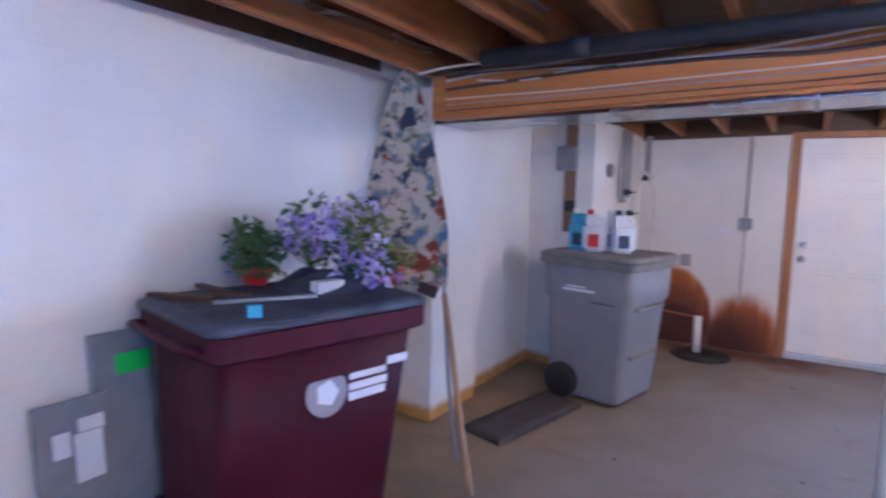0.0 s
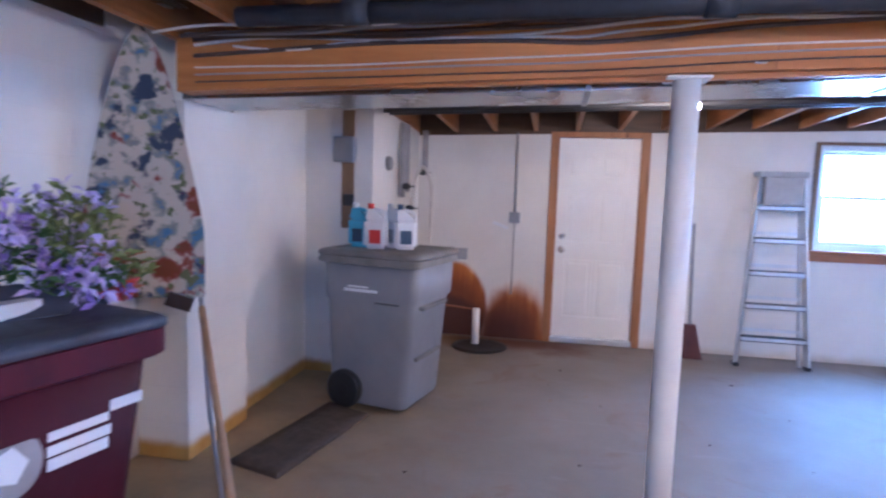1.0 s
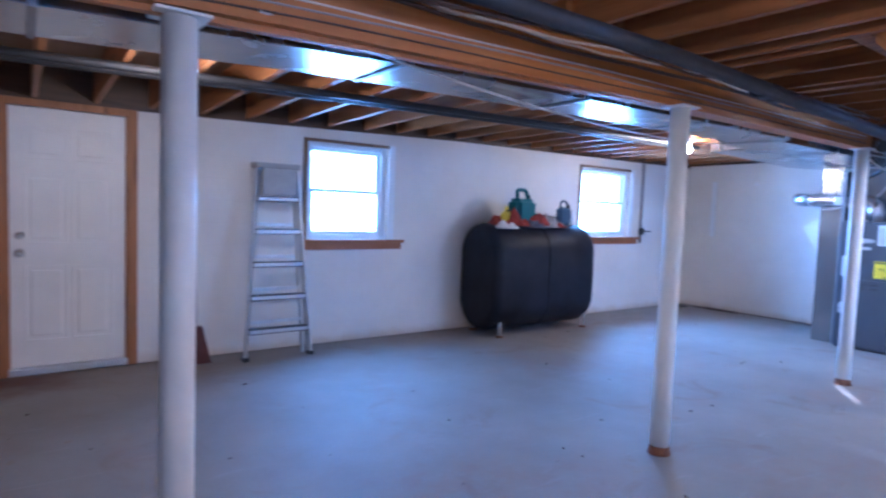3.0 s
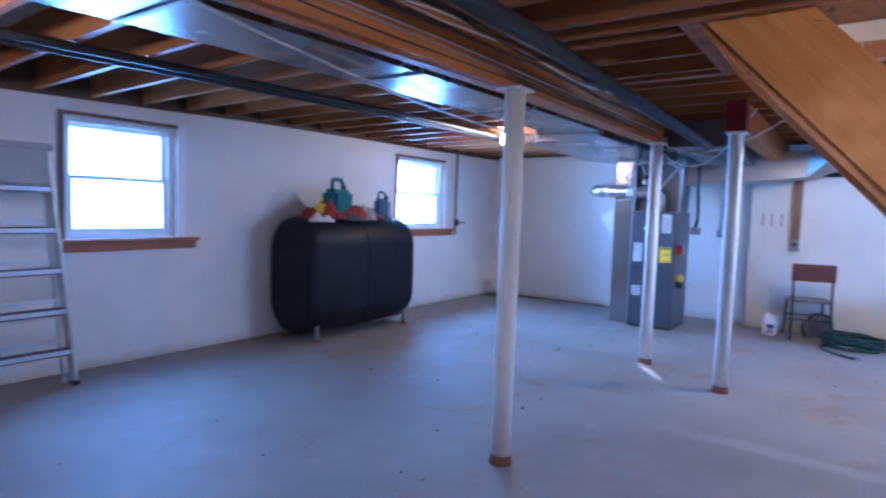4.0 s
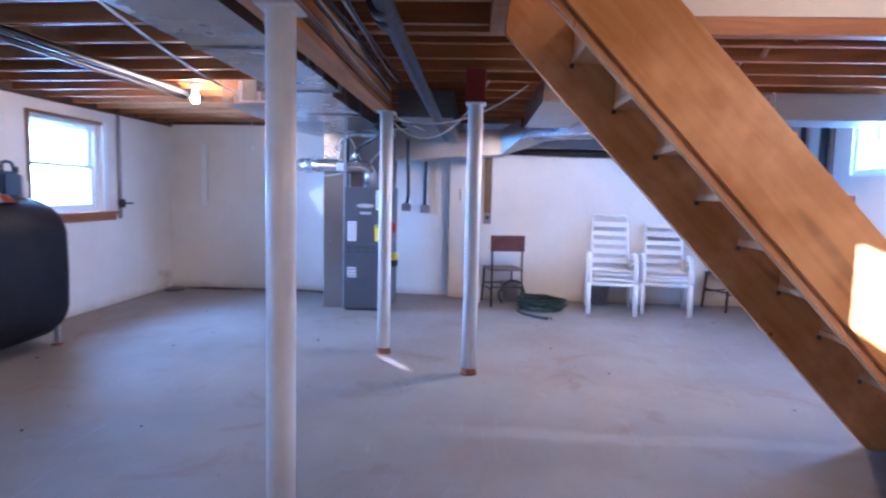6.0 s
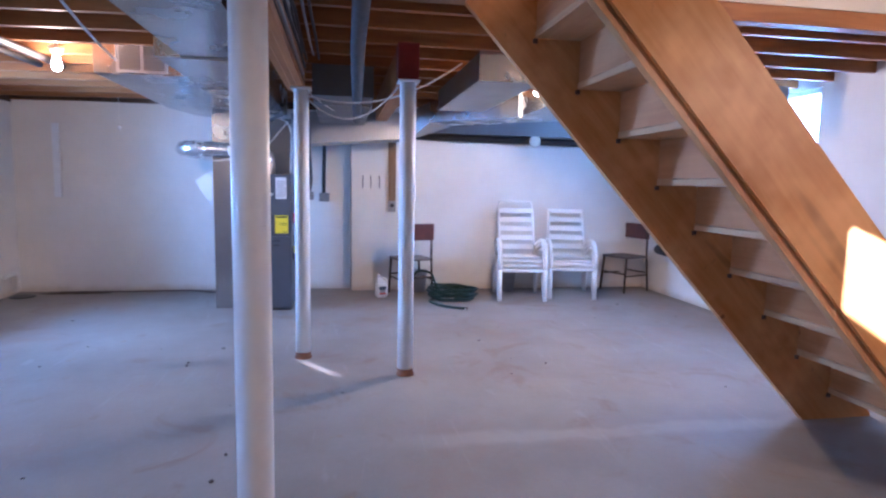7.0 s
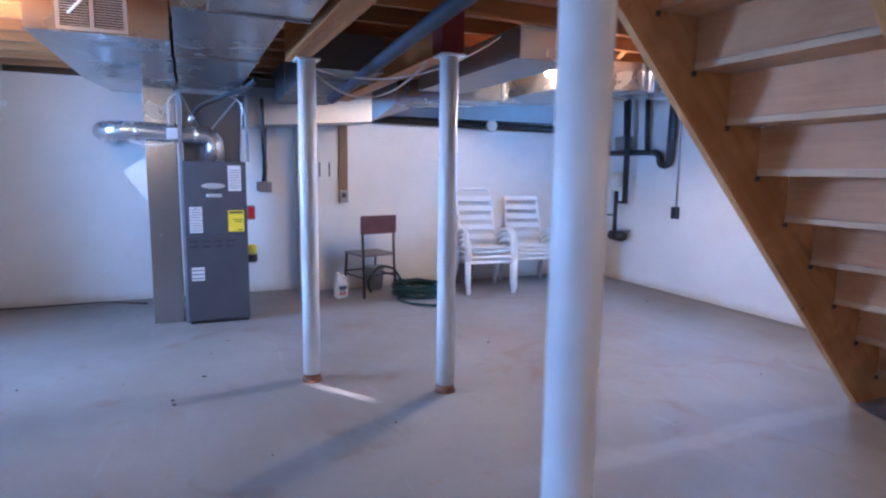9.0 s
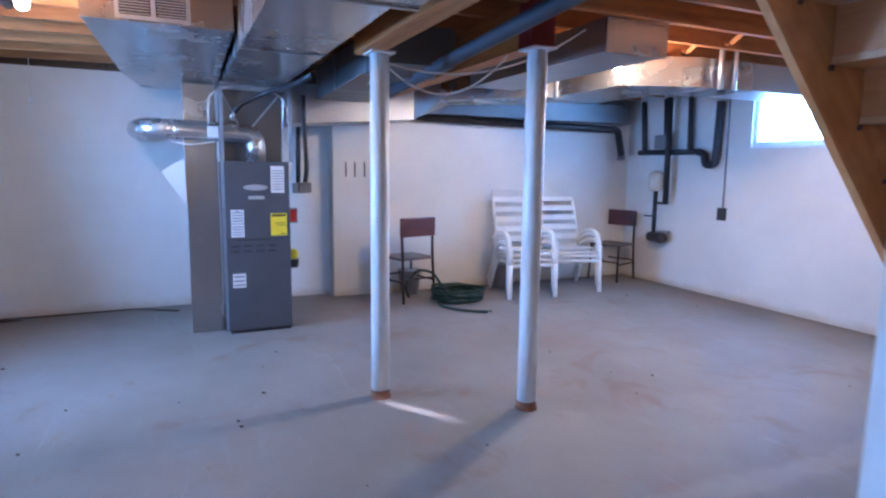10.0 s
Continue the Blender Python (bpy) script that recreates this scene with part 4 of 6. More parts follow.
tk = thing("takeoff_duct", "short square galvanised duct with a closed end", "duct")
part("box", box(bmesh.new(), 5.15, 6.95, 1.62, 2.08, 2.13, 2.328), M["galv_dull"], tk)
part("end_cap", rbox(5.138, 5.149, 1.61, 2.09, 2.12, 2.33, 0.003, 1), M["galv"], tk)
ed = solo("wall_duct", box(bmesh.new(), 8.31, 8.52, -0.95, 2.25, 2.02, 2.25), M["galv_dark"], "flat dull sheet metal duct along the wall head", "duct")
# dark tone here stands for the shade between the girders
dk = thing("cold_air_duct", "dull sheet metal duct between the girders, shade put into its colour", "duct")
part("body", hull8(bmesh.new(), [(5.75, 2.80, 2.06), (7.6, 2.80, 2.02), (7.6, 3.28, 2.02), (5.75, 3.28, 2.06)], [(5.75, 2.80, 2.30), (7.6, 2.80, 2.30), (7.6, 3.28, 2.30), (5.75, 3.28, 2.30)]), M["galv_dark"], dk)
for x in (6.1, 6.95):
    part("drive_cleat", box(bmesh.new(), x - 0.012, x + 0.012, 2.794, 3.286, 2.03, 2.302), M["galv_dull"], dk)


# ---- pipes and wires ----
def run(name, pts, r, mat, label, category="pipe", group="", n=10, rounding=0.06):
    return solo(name, tube(bmesh.new(), bend(pts, rounding), r, n), mat, label, category, group)


for y, z, r in ((5.24, 2.11, 0.026), (5.40, 2.125, 0.022)):
    pts = [(x, y, joist_low(x, y) - r - 0.004) for x in (-1.75, 0, 2, 4, 6.2)]
    run("ceiling_pipe", pts, r, M["black_iron"], "long black iron pipe slung under the joists", group="pipes under the joists")
run("drain_pipe", [(-1.7, 3.02, 2.185), (0.5, 3.0, 2.19), (2.2, 2.985, 2.185), (4.2, 2.97, 2.12), (6.2, 2.92, 2.03), (6.9, 2.9, 2.0)], 0.04, M["pvc_grey"], "grey drain pipe hung beside the girder", n=14)
for x in (-1.2, 0.1, 3.05, 3.2):
    solo("pipe_coupling", tube(bmesh.new(), [(x - 0.05, 3.0, 2.187 if x < 2.5 else 2.162), (x + 0.05, 3.0, 2.187 if x < 2.5 else 2.158)], 0.05, 14), M["pvc_grey"], "grey coupling on the drain pipe", "pipe fitting")
solo("joist_panning", hull8(bmesh.new(), [(-2.24, 2.05, joist_low(-2.2, 2.1) + 0.03), (-2.10, 2.05, joist_low(-2.2, 2.1) + 0.03), (-2.10, 3.28, joist_low(-2.2, 3.2) + 0.03), (-2.24, 3.28, joist_low(-2.2, 3.2) + 0.03)], [(-2.24, 2.05, joist_low(-2.2, 2.1) + 0.034), (-2.10, 2.05, joist_low(-2.2, 2.1) + 0.034), (-2.10, 3.28, joist_low(-2.2, 3.2) + 0.034), (-2.24, 3.28, joist_low(-2.2, 3.2) + 0.034)]), M["galv"], "strip of galvanised sheet between the joists", "sheet metal")
run("copper_line", [(-1.37, 0.2, 2.36), (-1.37, 3.0, 2.36)], 0.014, M["cable_grey"], "pale thin pipe between the joists")
random.seed(4)


def cable(name, y, base, amp, r, mat, label, x0=-2.1, x1=5.6, seed=0):
    rnd = random.Random(seed)
    pts, x, n = [], x0, 26
    for i in range(n + 1):
        x = x0 + (x1 - x0) * i / n
        z = girder_low(x) + base + amp * (math.sin(i * 0.9 + seed) * 0.5 + rnd.uniform(-0.5, 0.5))
        pts.append((x, y, z))
    return solo(name, tube(bmesh.new(), bend(pts, 0.12, 3), r, 6), mat, label, "cable", "cables on the girder")


cable("cable", 3.327, 0.205, 0.03, 0.007, M["cable_white"], "white cable stapled along the girder", seed=1)
cable("cable", 3.330, 0.10, 0.006, 0.004, M["cable_white"], "thin pale cable stapled along the girder", seed=2)
cable("cable", 3.330, 0.075, 0.006, 0.004, M["cable_grey"], "thin pale cable stapled along the girder", seed=3)
cable("cable", 3.324, 0.165, 0.02, 0.010, M["cable_dark"], "dark cable stapled along the girder", seed=5)
cable("cable", 3.31, 0.235, 0.03, 0.009, M["cable_dark"], "dark cable stapled along the girder", seed=7)
cable("cable", 3.318, 0.225, 0.035, 0.008, M["cable_dark"], "dark cable stapled along the girder", seed=21)
cable("cable", 3.322, 0.185, 0.02, 0.006, M["cable_white"], "white cable stapled along the girder", x0=-1.9, x1=2.6, seed=22)
cable("cable", 3.328, 0.04, 0.004, 0.004, M["cable_dark"], "thin dark cable low on the girder", seed=23)
cable("cable", 3.22, 0.225, 0.02, 0.009, M["cable_dark"], "dark cable under the joists", seed=24)
cable("cable", 3.17, 0.23, 0.02, 0.006, M["cable_white"], "white cable under the joists", x0=-2.2, x1=2.4, seed=25)
cable("cable", 3.26, 0.235, 0.02, 0.008, M["cable_grey"], "grey cable under the joists", seed=9)
for k, (a, b, sag) in enumerate((((0.32, 3.33, 2.06), (5.5, 4.6, 2.2), 0.10), ((5.62, 3.36, 2.05), (5.2, 2.2, 2.25), 0.16), ((5.6, 3.34, 2.04), (5.3, 2.5, 2.30), 0.30), ((5.7, 3.3, 2.07), (7.4, 2.95, 2.1), 0.04))):
    a, b = Vector(a), Vector(b)
    pts = [a.lerp(b, i / 14) - Vector((0, 0, sag * 4 * (i / 14) * (1 - i / 14))) for i in range(15)]
    solo("loose_wire", tube(bmesh.new(), pts, 0.0065, 6), M["cable_white"], "loose pale wire sagging from the girder", "cable", "loose wires")

# ---- bulbs ----
def bulb(x, y, z):
    t = thing("light_bulb", "bare lit bulb in a porcelain holder", "light bulb", "bare bulbs", (x, y, z))
    top = joist_low(x, y) + 0.238 - z
    part("holder", lathe(bmesh.new(), [(0.022, 0.035), (0.03, 0.05), (0.045, 0.075), (0.05, 0.095), (0.012, 0.1), (0.012, top - 0.03), (0.055, top - 0.025), (0.055, top)], 16), M["white"], t, "white porcelain holder")
    ob = part("glass", lathe(bmesh.new(), [(0.006, -0.075), (0.022, -0.068), (0.03, -0.05), (0.032, -0.03), (0.024, 0.0), (0.015, 0.03), (0.014, 0.04)], 16), M["bulb"], t)
    ob.visible_shadow = False


for spot in BULBS:
    bulb(*spot[:3])

# ---- oil tank and what lies on it ----
tk = thing("oil_tank", "black oval heating oil tank on short steel legs", "oil tank")
X0, X1, YC, ZC = 3.90, 5.58, 6.46, 0.672
bm = bmesh.new()
rings = []
for dx, k in ((0.0, 0.72), (0.012, 0.86), (0.04, 0.96), (0.09, 1.0), (0.5, 1.0), (1.14, 1.0), (1.55, 1.0), (1.60, 0.96), (1.628, 0.86), (1.64, 0.72)):
    ring = []
    for j in range(36):
        a = 2 * math.pi * j / 36
        r = 0.355
        y = math.cos(a) * r
        z = math.sin(a) * r + (0.26 if math.sin(a) > 0 else -0.26)
        if abs(math.sin(a)) < 1e-6:
            z = 0
        s = 0.335 * (1 - k)
        ring.append(bm.verts.new((X0 + dx, YC + y * (1 - s / 0.335 * 0.9), ZC + z * (1 - s / 0.55 * 0.9))))
    rings.append(ring)
for a, b in zip(rings, rings[1:]):
    for j in range(36):
        bm.faces.new((a[j], a[(j + 1) % 36], b[(j + 1) % 36], b[j])).smooth = True
bm.faces.new(rings[0][::-1]), bm.faces.new(rings[-1])
part("shell", bm, M["tank"], tk)
bm = bmesh.new()
tube(bm, [(X0 + 0.8, YC + 0.3605 * math.cos(a), ZC + 0.3605 * math.sin(a) + (0.26 if math.sin(a) >= 0 else -0.26)) for a in (2 * math.pi * j / 40 for j in range(41))], 0.004, 6)
part("weld_seam", bm, M["tank"], tk)
for x in (X0 + 0.16, X1 - 0.12):
    for y in (6.22, 6.70):
        leg = part("leg", tube(bmesh.new(), [(x, y, 0.012), (x, y, 0.42)], 0.024, 10), M["alu"], tk, "grey steel pipe leg")
        part("foot", lathe(bmesh.new(), [(0.045, 0.0), (0.045, 0.012), (0.03, 0.02)], 12, (x, y, 0)), M["rust"], leg)
part("vent_cap", tube(bmesh.new(), [(5.2, YC, 1.26), (5.2, YC, 1.36)], 0.03, 10), M["tank"], tk)
TT = 1.284


def jerry(name, mat, label, x, y, z, w, d, h, turn=0.0, cat="container"):
    t = thing(name, label, cat, at=(x, y, z), turn=turn)
    bm = box(bmesh.new(), -w / 2, w / 2, -d / 2, d / 2, 0, h * 0.72)
    bmesh.ops.bevel(bm, geom=bm.edges[:], offset=min(w, d) * 0.22, segments=3, affect="EDGES")
    part("body", bm, mat, t)
    part("handle", tube(bmesh.new(), bend([(-w * 0.28, 0, h * 0.68), (-w * 0.28, 0, h * 0.97), (w * 0.2, 0, h * 0.97), (w * 0.3, 0, h * 0.68)], 0.04), d * 0.11, 8), mat, t)
    part("cap", lathe(bmesh.new(), [(0.024, h * 0.68), (0.024, h * 0.82), (0.018, h * 0.84)], 12, (w * 0.34, 0, 0)), M["black_plastic"], t)
    return t


jerry("fuel_can", M["teal"], "teal plastic container on the oil tank", 4.54, 6.45, TT - 0.004, 0.36, 0.2, 0.42, 10)
jerry("jug", M["navy"], "dark blue plastic jug on the oil tank", 5.26, 6.44, TT - 0.004, 0.17, 0.12, 0.31, -20)
jerry("fuel_can", M["yellow"], "small yellow and red can on the oil tank", 4.27, 6.42, TT - 0.004, 0.15, 0.11, 0.2, 30)


def heap(name, mat, label, x, y, z, w, d, h, seed, cat="cloth"):
    rnd = random.Random(seed)
    bm = bmesh.new()
    n = 18
    grid = []
    for i in range(n + 1):
        row = []
        for j in range(n + 1):
            u, v = i / n * 2 - 1, j / n * 2 - 1
            r = min(1, math.hypot(u, v))
            f = (1 - r ** 2.2) * (0.55 + 0.6 * noise.noise((u * 2.3 + seed, v * 2.3, seed))) + 0.12 * noise.noise((u * 6, v * 6, seed)) * (1 - r)
            k = 1 if math.hypot(u, v) <= 1 else 1 / math.hypot(u, v)
            row.append(bm.verts.new((u * k * w / 2, v * k * d / 2, max(0.004, f * h))))
        grid.append(row)
    for i in range(n):
        for j in range(n):
            bm.faces.new((grid[i][j], grid[i + 1][j], grid[i + 1][j + 1], grid[i][j + 1])).smooth = True
    res = bmesh.ops.extrude_face_region(bm, geom=bm.faces[:])
    for v in [g for g in res["geom"] if isinstance(g, bmesh.types.BMVert)]:
        v.co.z = 0
    bmesh.ops.remove_doubles(bm, verts=bm.verts[:], dist=0.0005)
    return solo(name, bm, mat, label, cat, at=(x, y, z))


heap("rag", M["cloth_red"], "crumpled dark red rag on the oil tank", 4.72, 6.38, TT - 0.012, 0.46, 0.3, 0.21, 3)
heap("rag", M["cloth_grey"], "crumpled grey rag on the oil tank", 4.98, 6.44, TT - 0.01, 0.36, 0.26, 0.2, 5)
heap("rag", M["label_white"], "crumpled pale cloth on the oil tank", 4.16, 6.30, TT - 0.05, 0.34, 0.26, 0.12, 8)
heap("rag", M["cloth_red"], "crumpled dark red rag on the oil tank", 5.02, 6.33, TT - 0.03, 0.3, 0.2, 0.08, 11)
heap("rag", M["cloth_red"], "crumpled faded red cloth on the oil tank", 4.36, 6.36, TT - 0.02, 0.42, 0.28, 0.24, 14)
heap("rag", M["cloth_grey"], "crumpled grey rag on the oil tank", 4.86, 6.34, TT - 0.03, 0.4, 0.24, 0.17, 17)
heap("rag", M["cardboard"], "torn cardboard scrap on the oil tank", 5.12, 6.46, TT - 0.012, 0.3, 0.26, 0.10, 19, "cardboard")
heap("rag", M["cloth_red"], "crumpled dark red rag on the oil tank", 4.14, 6.42, TT - 0.015, 0.3, 0.26, 0.13, 23)
heap("rag", M["lid_grey"], "dark cloth crumpled on the oil tank", 4.62, 6.30, TT - 0.04, 0.4, 0.2, 0.12, 27)
solo("parts_box", rbox(-0.13, 0.13, -0.08, 0.08, 0, 0.085, 0.006), M["cardboard"], "small brown box among the rags on the tank", "box", at=(4.95, 6.5, TT + 0.004), turn=14)
solo("funnel", lathe(bmesh.new(), [(0.012, 0.0), (0.012, 0.06), (0.07, 0.13), (0.074, 0.15), (0.068, 0.15)], 16), M["bright_red"], "red plastic funnel on the oil tank", "funnel", at=(4.38, 6.47, TT - 0.004))
solo("short_pipe", tube(bmesh.new(), [(4.85, 6.55, 1.40), (5.18, 6.5, 1.37)], 0.014, 8), M["black_iron"], "short dark pipe lying among the rags", "pipe")
solo("spray_can", lathe(bmesh.new(), [(0.03, 0), (0.033, 0.005), (0.033, 0.15), (0.015, 0.17), (0.015, 0.19)], 14), M["label_white"], "small white can on the oil tank", "can", at=(5.42, 6.44, TT - 0.012))

# ---- step ladder ----
lad = thing("step_ladder", "folded aluminium step ladder leaning on the wall", "ladder")


def rail(a, b, w=0.022, d=0.06):
    a, b = Vector(a), Vector(b)
    m = look((a + b) / 2, b)
    bm = mbox(m, w, d, (b - a).length)
    return bm


ft, hd = 6.50, 6.70
for xa, xb in ((1.29, 1.44), (1.90, 1.80)):
    part("rail", rail((xa, ft, 0.0), (xb, hd, 1.76)), M["alu"], lad)
    part("rear_rail", rail((xa + (0.03 if xa < 1.6 else -0.03), ft + 0.10, 0.0), (xb, hd + 0.06, 1.74), 0.018, 0.03), M["alu"], lad)
    part("foot", rbox(xa - 0.025, xa + 0.025, ft - 0.04, ft + 0.045, 0.0, 0.035, 0.006), M["black_plastic"], lad)
for k in range(5):
    z = 0.26 + 0.30 * k
    u = z / 1.76
    xa, xb, y = 1.29 + 0.15 * u, 1.90 - 0.10 * u, ft + (hd - ft) * u
    step = part("step", rbox(xa + 0.011, xb - 0.011, y - 0.04, y + 0.045, z - 0.022, z + 0.016, 0.004, 1), M["alu"], lad)
    # black strips above and below that draw each step's shadow lines
    for dz in (0.018, -0.024):
        part("step_shadow", box(bmesh.new(), xa + 0.012, xb - 0.012, y - 0.043, y + 0.03, z + dz - 0.004, z + dz + 0.004), M["black_plastic"], step, "dark strip added as the step's shadow line")
    if k < 4:
        part("rear_bar", rail((xa + 0.03, y + 0.09, z + 0.06), (xb - 0.03, y + 0.09, z + 0.06), 0.012, 0.03), M["alu"], lad)
part("top_cap", rbox(1.41, 1.83, 6.63, 6.80, 1.735, 1.79, 0.012), M["ladder_top"], lad, "grey plastic top cap")
part("label", box(bmesh.new(), 1.47, 1.76, 6.628, 6.631, 1.52, 1.72), M["cardboard"], lad, "worn paper label")
part("shelf", rbox(1.46, 1.78, 6.60, 6.62, 1.49, 1.735, 0.006), M["ladder_top"], lad)

# ---- broom ----
br = thing("broom", "old broom with a grey handle and dark maroon bristles", "broom", at=(0.9, 6.62, 0))
hull8(bm := bmesh.new(), [(-0.125, -0.03, 0.0), (0.125, -0.03, 0.0), (0.125, 0.03, 0.0), (-0.125, 0.03, 0.0)], [(-0.05, -0.025, 0.33), (0.05, -0.025, 0.33), (0.05, 0.025, 0.33), (-0.05, 0.025, 0.33)])
part("bristles", bm, M["chair_wood"], br)
part("handle", tube(bmesh.new(), [(0, 0, 0.32), (0.01, 0.1, 0.8), (0.02, 0.19, 1.28)], 0.014, 10), M["cable_grey"], br)

# ---- grey wheeled cart ----
def cart(name, label, at, turn, depth, width, height, body_mat, lid_mat, rim_mat, stepped=True, foot=0.36, slim=0.40, rim_low=0.90):
    """A wheeled bin: front to +x, wheels and handle to -x."""
    t = thing(name, label, "trash bin", at=at, turn=turn)
    low, high = [], []
    bl, bw = depth * foot, width * slim
    keep = 1.0 if slim < 0.42 else 0.35
    tl, tw = depth * 0.48, width * 0.5

    def ring(l, w, z, r=0.06):
        out = []
        for sx, sy, a0 in ((1, 1, 0), (-1, 1, 90), (-1, -1, 180), (1, -1, 270)):
            for k in range(5):
                a = radians(a0 + 22.5 * k)
                out.append((sx * (l - r) + r * math.cos(a) - keep * max(0, tl - l), sy * (w - r) + r * math.sin(a), z))
        return out
    bm = bmesh.new()
    if stepped:
        prof = [(bl * 0.97, bw * 0.97, 0.03), (bl, bw, 0.06), (bl + (tl - bl) * 0.62, bw + (tw - bw) * 0.6, height * 0.66), (tl, tw, height * 0.70), (tl * 1.02, tw * 1.02, height * 0.93)]
    else:
        prof = [(bl * 0.97, bw * 0.97, 0.03), (bl, bw, 0.06), (bl + (tl - bl) * 0.5, bw + (tw - bw) * 0.5, height * 0.5), (tl, tw, height * 0.93)]
    rings = [[bm.verts.new(p) for p in ring(*q)] for q in prof]
    for a, b in zip(rings, rings[1:]):
        for j in range(20):
            bm.faces.new((a[j], a[(j + 1) % 20], b[(j + 1) % 20], b[j])).smooth = True
    bm.faces.new(rings[0][::-1])
    bm.faces.new(rings[-1])
    part("body", bm, body_mat, t)
    bm = bmesh.new()
    rings = [[bm.verts.new(p) for p in ring(*q)] for q in ((tl * 1.06, tw * 1.06, height * rim_low), (tl * 1.10, tw * 1.09, height * (rim_low + 0.008)), (tl * 1.10, tw * 1.09, height * 0.945), (tl * 1.05, tw * 1.05, height * 0.95))]
    for a, b in zip(rings, rings[1:]):
        for j in range(20):
            bm.faces.new((a[j], a[(j + 1) % 20], b[(j + 1) % 20], b[j]))
    bm.faces.new(rings[0][::-1]), bm.faces.new(rings[-1])
    part("rim", bm, rim_mat, t)
    bm = bmesh.new()
    rings = [[bm.verts.new(p) for p in ring(*q)] for q in ((tl * 1.12, tw * 1.10, height * 0.952), (tl * 1.12, tw * 1.10, height * 0.972), (tl * 1.05, tw * 1.04, height * 0.985), (tl * 0.9, tw * 0.88, height * 0.99), (tl * 0.86, tw * 0.84, height * 0.978))]
    for a, b in zip(rings, rings[1:]):
        for j in range(20):
            bm.faces.new((a[j], a[(j + 1) % 20], b[(j + 1) % 20], b[j])).smooth = True
    bm.faces.new(rings[0][::-1]), bm.faces.new(rings[-1])
    part("lid", bm, lid_mat, t)
    part("handle", tube(bmesh.new(), bend([(-tl * 1.05, -tw * 0.8, height * 0.90), (-tl * 1.22, -tw * 0.8, height * 0.91), (-tl * 1.22, tw * 0.8, height * 0.91), (-tl * 1.05, tw * 0.8, height * 0.90)], 0.03), 0.016, 8), rim_mat, t)
    wx = -tl + (0.03 if slim < 0.42 else 0.185)
    for s in (-1, 1):
        bm = bmesh.new()
        tube(bm, [(wx, s * (bw + 0.005), 0.135), (wx, s * (bw + 0.012), 0.135), (wx, s * (bw + 0.05), 0.135), (wx, s * (bw + 0.057), 0.135)], 0.13, 24, radii=[0.115, 0.134, 0.134, 0.115])
        wheel = part("wheel", bm, M["black_plastic"], t)
        part("hub", tube(bmesh.new(), [(wx, s * (bw + 0.04), 0.135), (wx, s * (bw + 0.065), 0.135)], 0.045, 14), M["black_iron"], wheel)
    part("axle", tube(bmesh.new(), [(wx, -bw - 0.05, 0.135), (wx, bw + 0.05, 0.135)], 0.012, 8), M["black_iron"], t)
    return t, (bl, bw, tl, tw)


c2, (bl, bw, tl, tw) = cart("trash_cart", "grey wheeled trash cart with a dusty lid and bottles on it", (-1.555, 4.836, 0), -12.6, 0.745, 0.66, 1.12, M["cart_grey"], M["cart_lid"], M["cart_lid"], True, 0.40, 0.44)
part("label_bar", mbox(pose(-0.07, -tw - 0.002, 0.86, 0, 0, 0), 0.16, 0.004, 0.012), M["label_white"], c2, "white moulded print")
part("label_bar", mbox(pose(-0.05, -tw - 0.002, 0.835, 0, 0, 0), 0.26, 0.004, 0.02), M["label_white"], c2, "white moulded print")
part("front_slot", rbox(tl - 0.085, tl - 0.035, -0.2, 0.2, 0.36, 0.385, 0.004), M["cart_lid"], c2)
part("front_slot", rbox(tl - 0.03, tl + 0.008, -0.2, 0.2, 0.715, 0.74, 0.004), M["cart_lid"], c2)
part("side_groove", rbox(0.06, 0.24, -tw - 0.004, -tw + 0.03, 0.755, 0.763, 0.002, 1), M["black_plastic"], c2)


def bottle(at, turn, body, label, cap, text, size=1.0):
    def jug(name, bm, material, label=""):
        bm.transform(Matrix.Diagonal((size, size, size, 1)))
        return part(name, bm, material, t, label)
    t = thing("cleaner_bottle", text, "bottle", "bottles on the cart", at, turn)
    bm = box(bmesh.new(), -0.075, 0.075, -0.045, 0.045, 0, 0.19)
    bmesh.ops.bevel(bm, geom=bm.edges[:], offset=0.022, segments=3, affect="EDGES")
    jug("body", bm, body)
    hull8(bm := bmesh.new(), [(-0.06, -0.035, 0.185), (0.06, -0.035, 0.185), (0.06, 0.035, 0.185), (-0.06, 0.035, 0.185)], [(-0.055, -0.02, 0.25), (-0.015, -0.02, 0.25), (-0.015, 0.02, 0.25), (-0.055, 0.02, 0.25)])
    jug("neck", bm, body)
    jug("handle", tube(bmesh.new(), bend([(-0.02, 0, 0.245), (0.055, 0, 0.235), (0.065, 0, 0.17)], 0.03), 0.012, 8), body)
    jug("cap", lathe(bmesh.new(), [(0.02, 0.25), (0.02, 0.28), (0.016, 0.283)], 12, (-0.035, 0, 0)), cap)
    jug("label", box(bmesh.new(), -0.036, 0.036, -0.0475, -0.0455, 0.035, 0.12), label)
    return t


CT = 1.12 * 0.978
bottle((-1.660, 4.800, CT), 6, M["label_white"], M["bright_red"], M["bright_red"], "white jug with a red label and red cap on the cart", 1.13)
bottle((-1.545, 4.920, CT), 0, M["label_white"], M["label_grey"], M["label_white"], "white jug on the cart", 1.13)
bottle((-1.455, 4.840, CT), 20, M["label_white"], M["navy"], M["navy"], "white jug with a dark blue label on the cart", 1.13)
bottle((-1.800, 4.870, CT), -10, M["blue_light"], M["navy"], M["label_white"], "small blue bottle on the cart", 1.13)

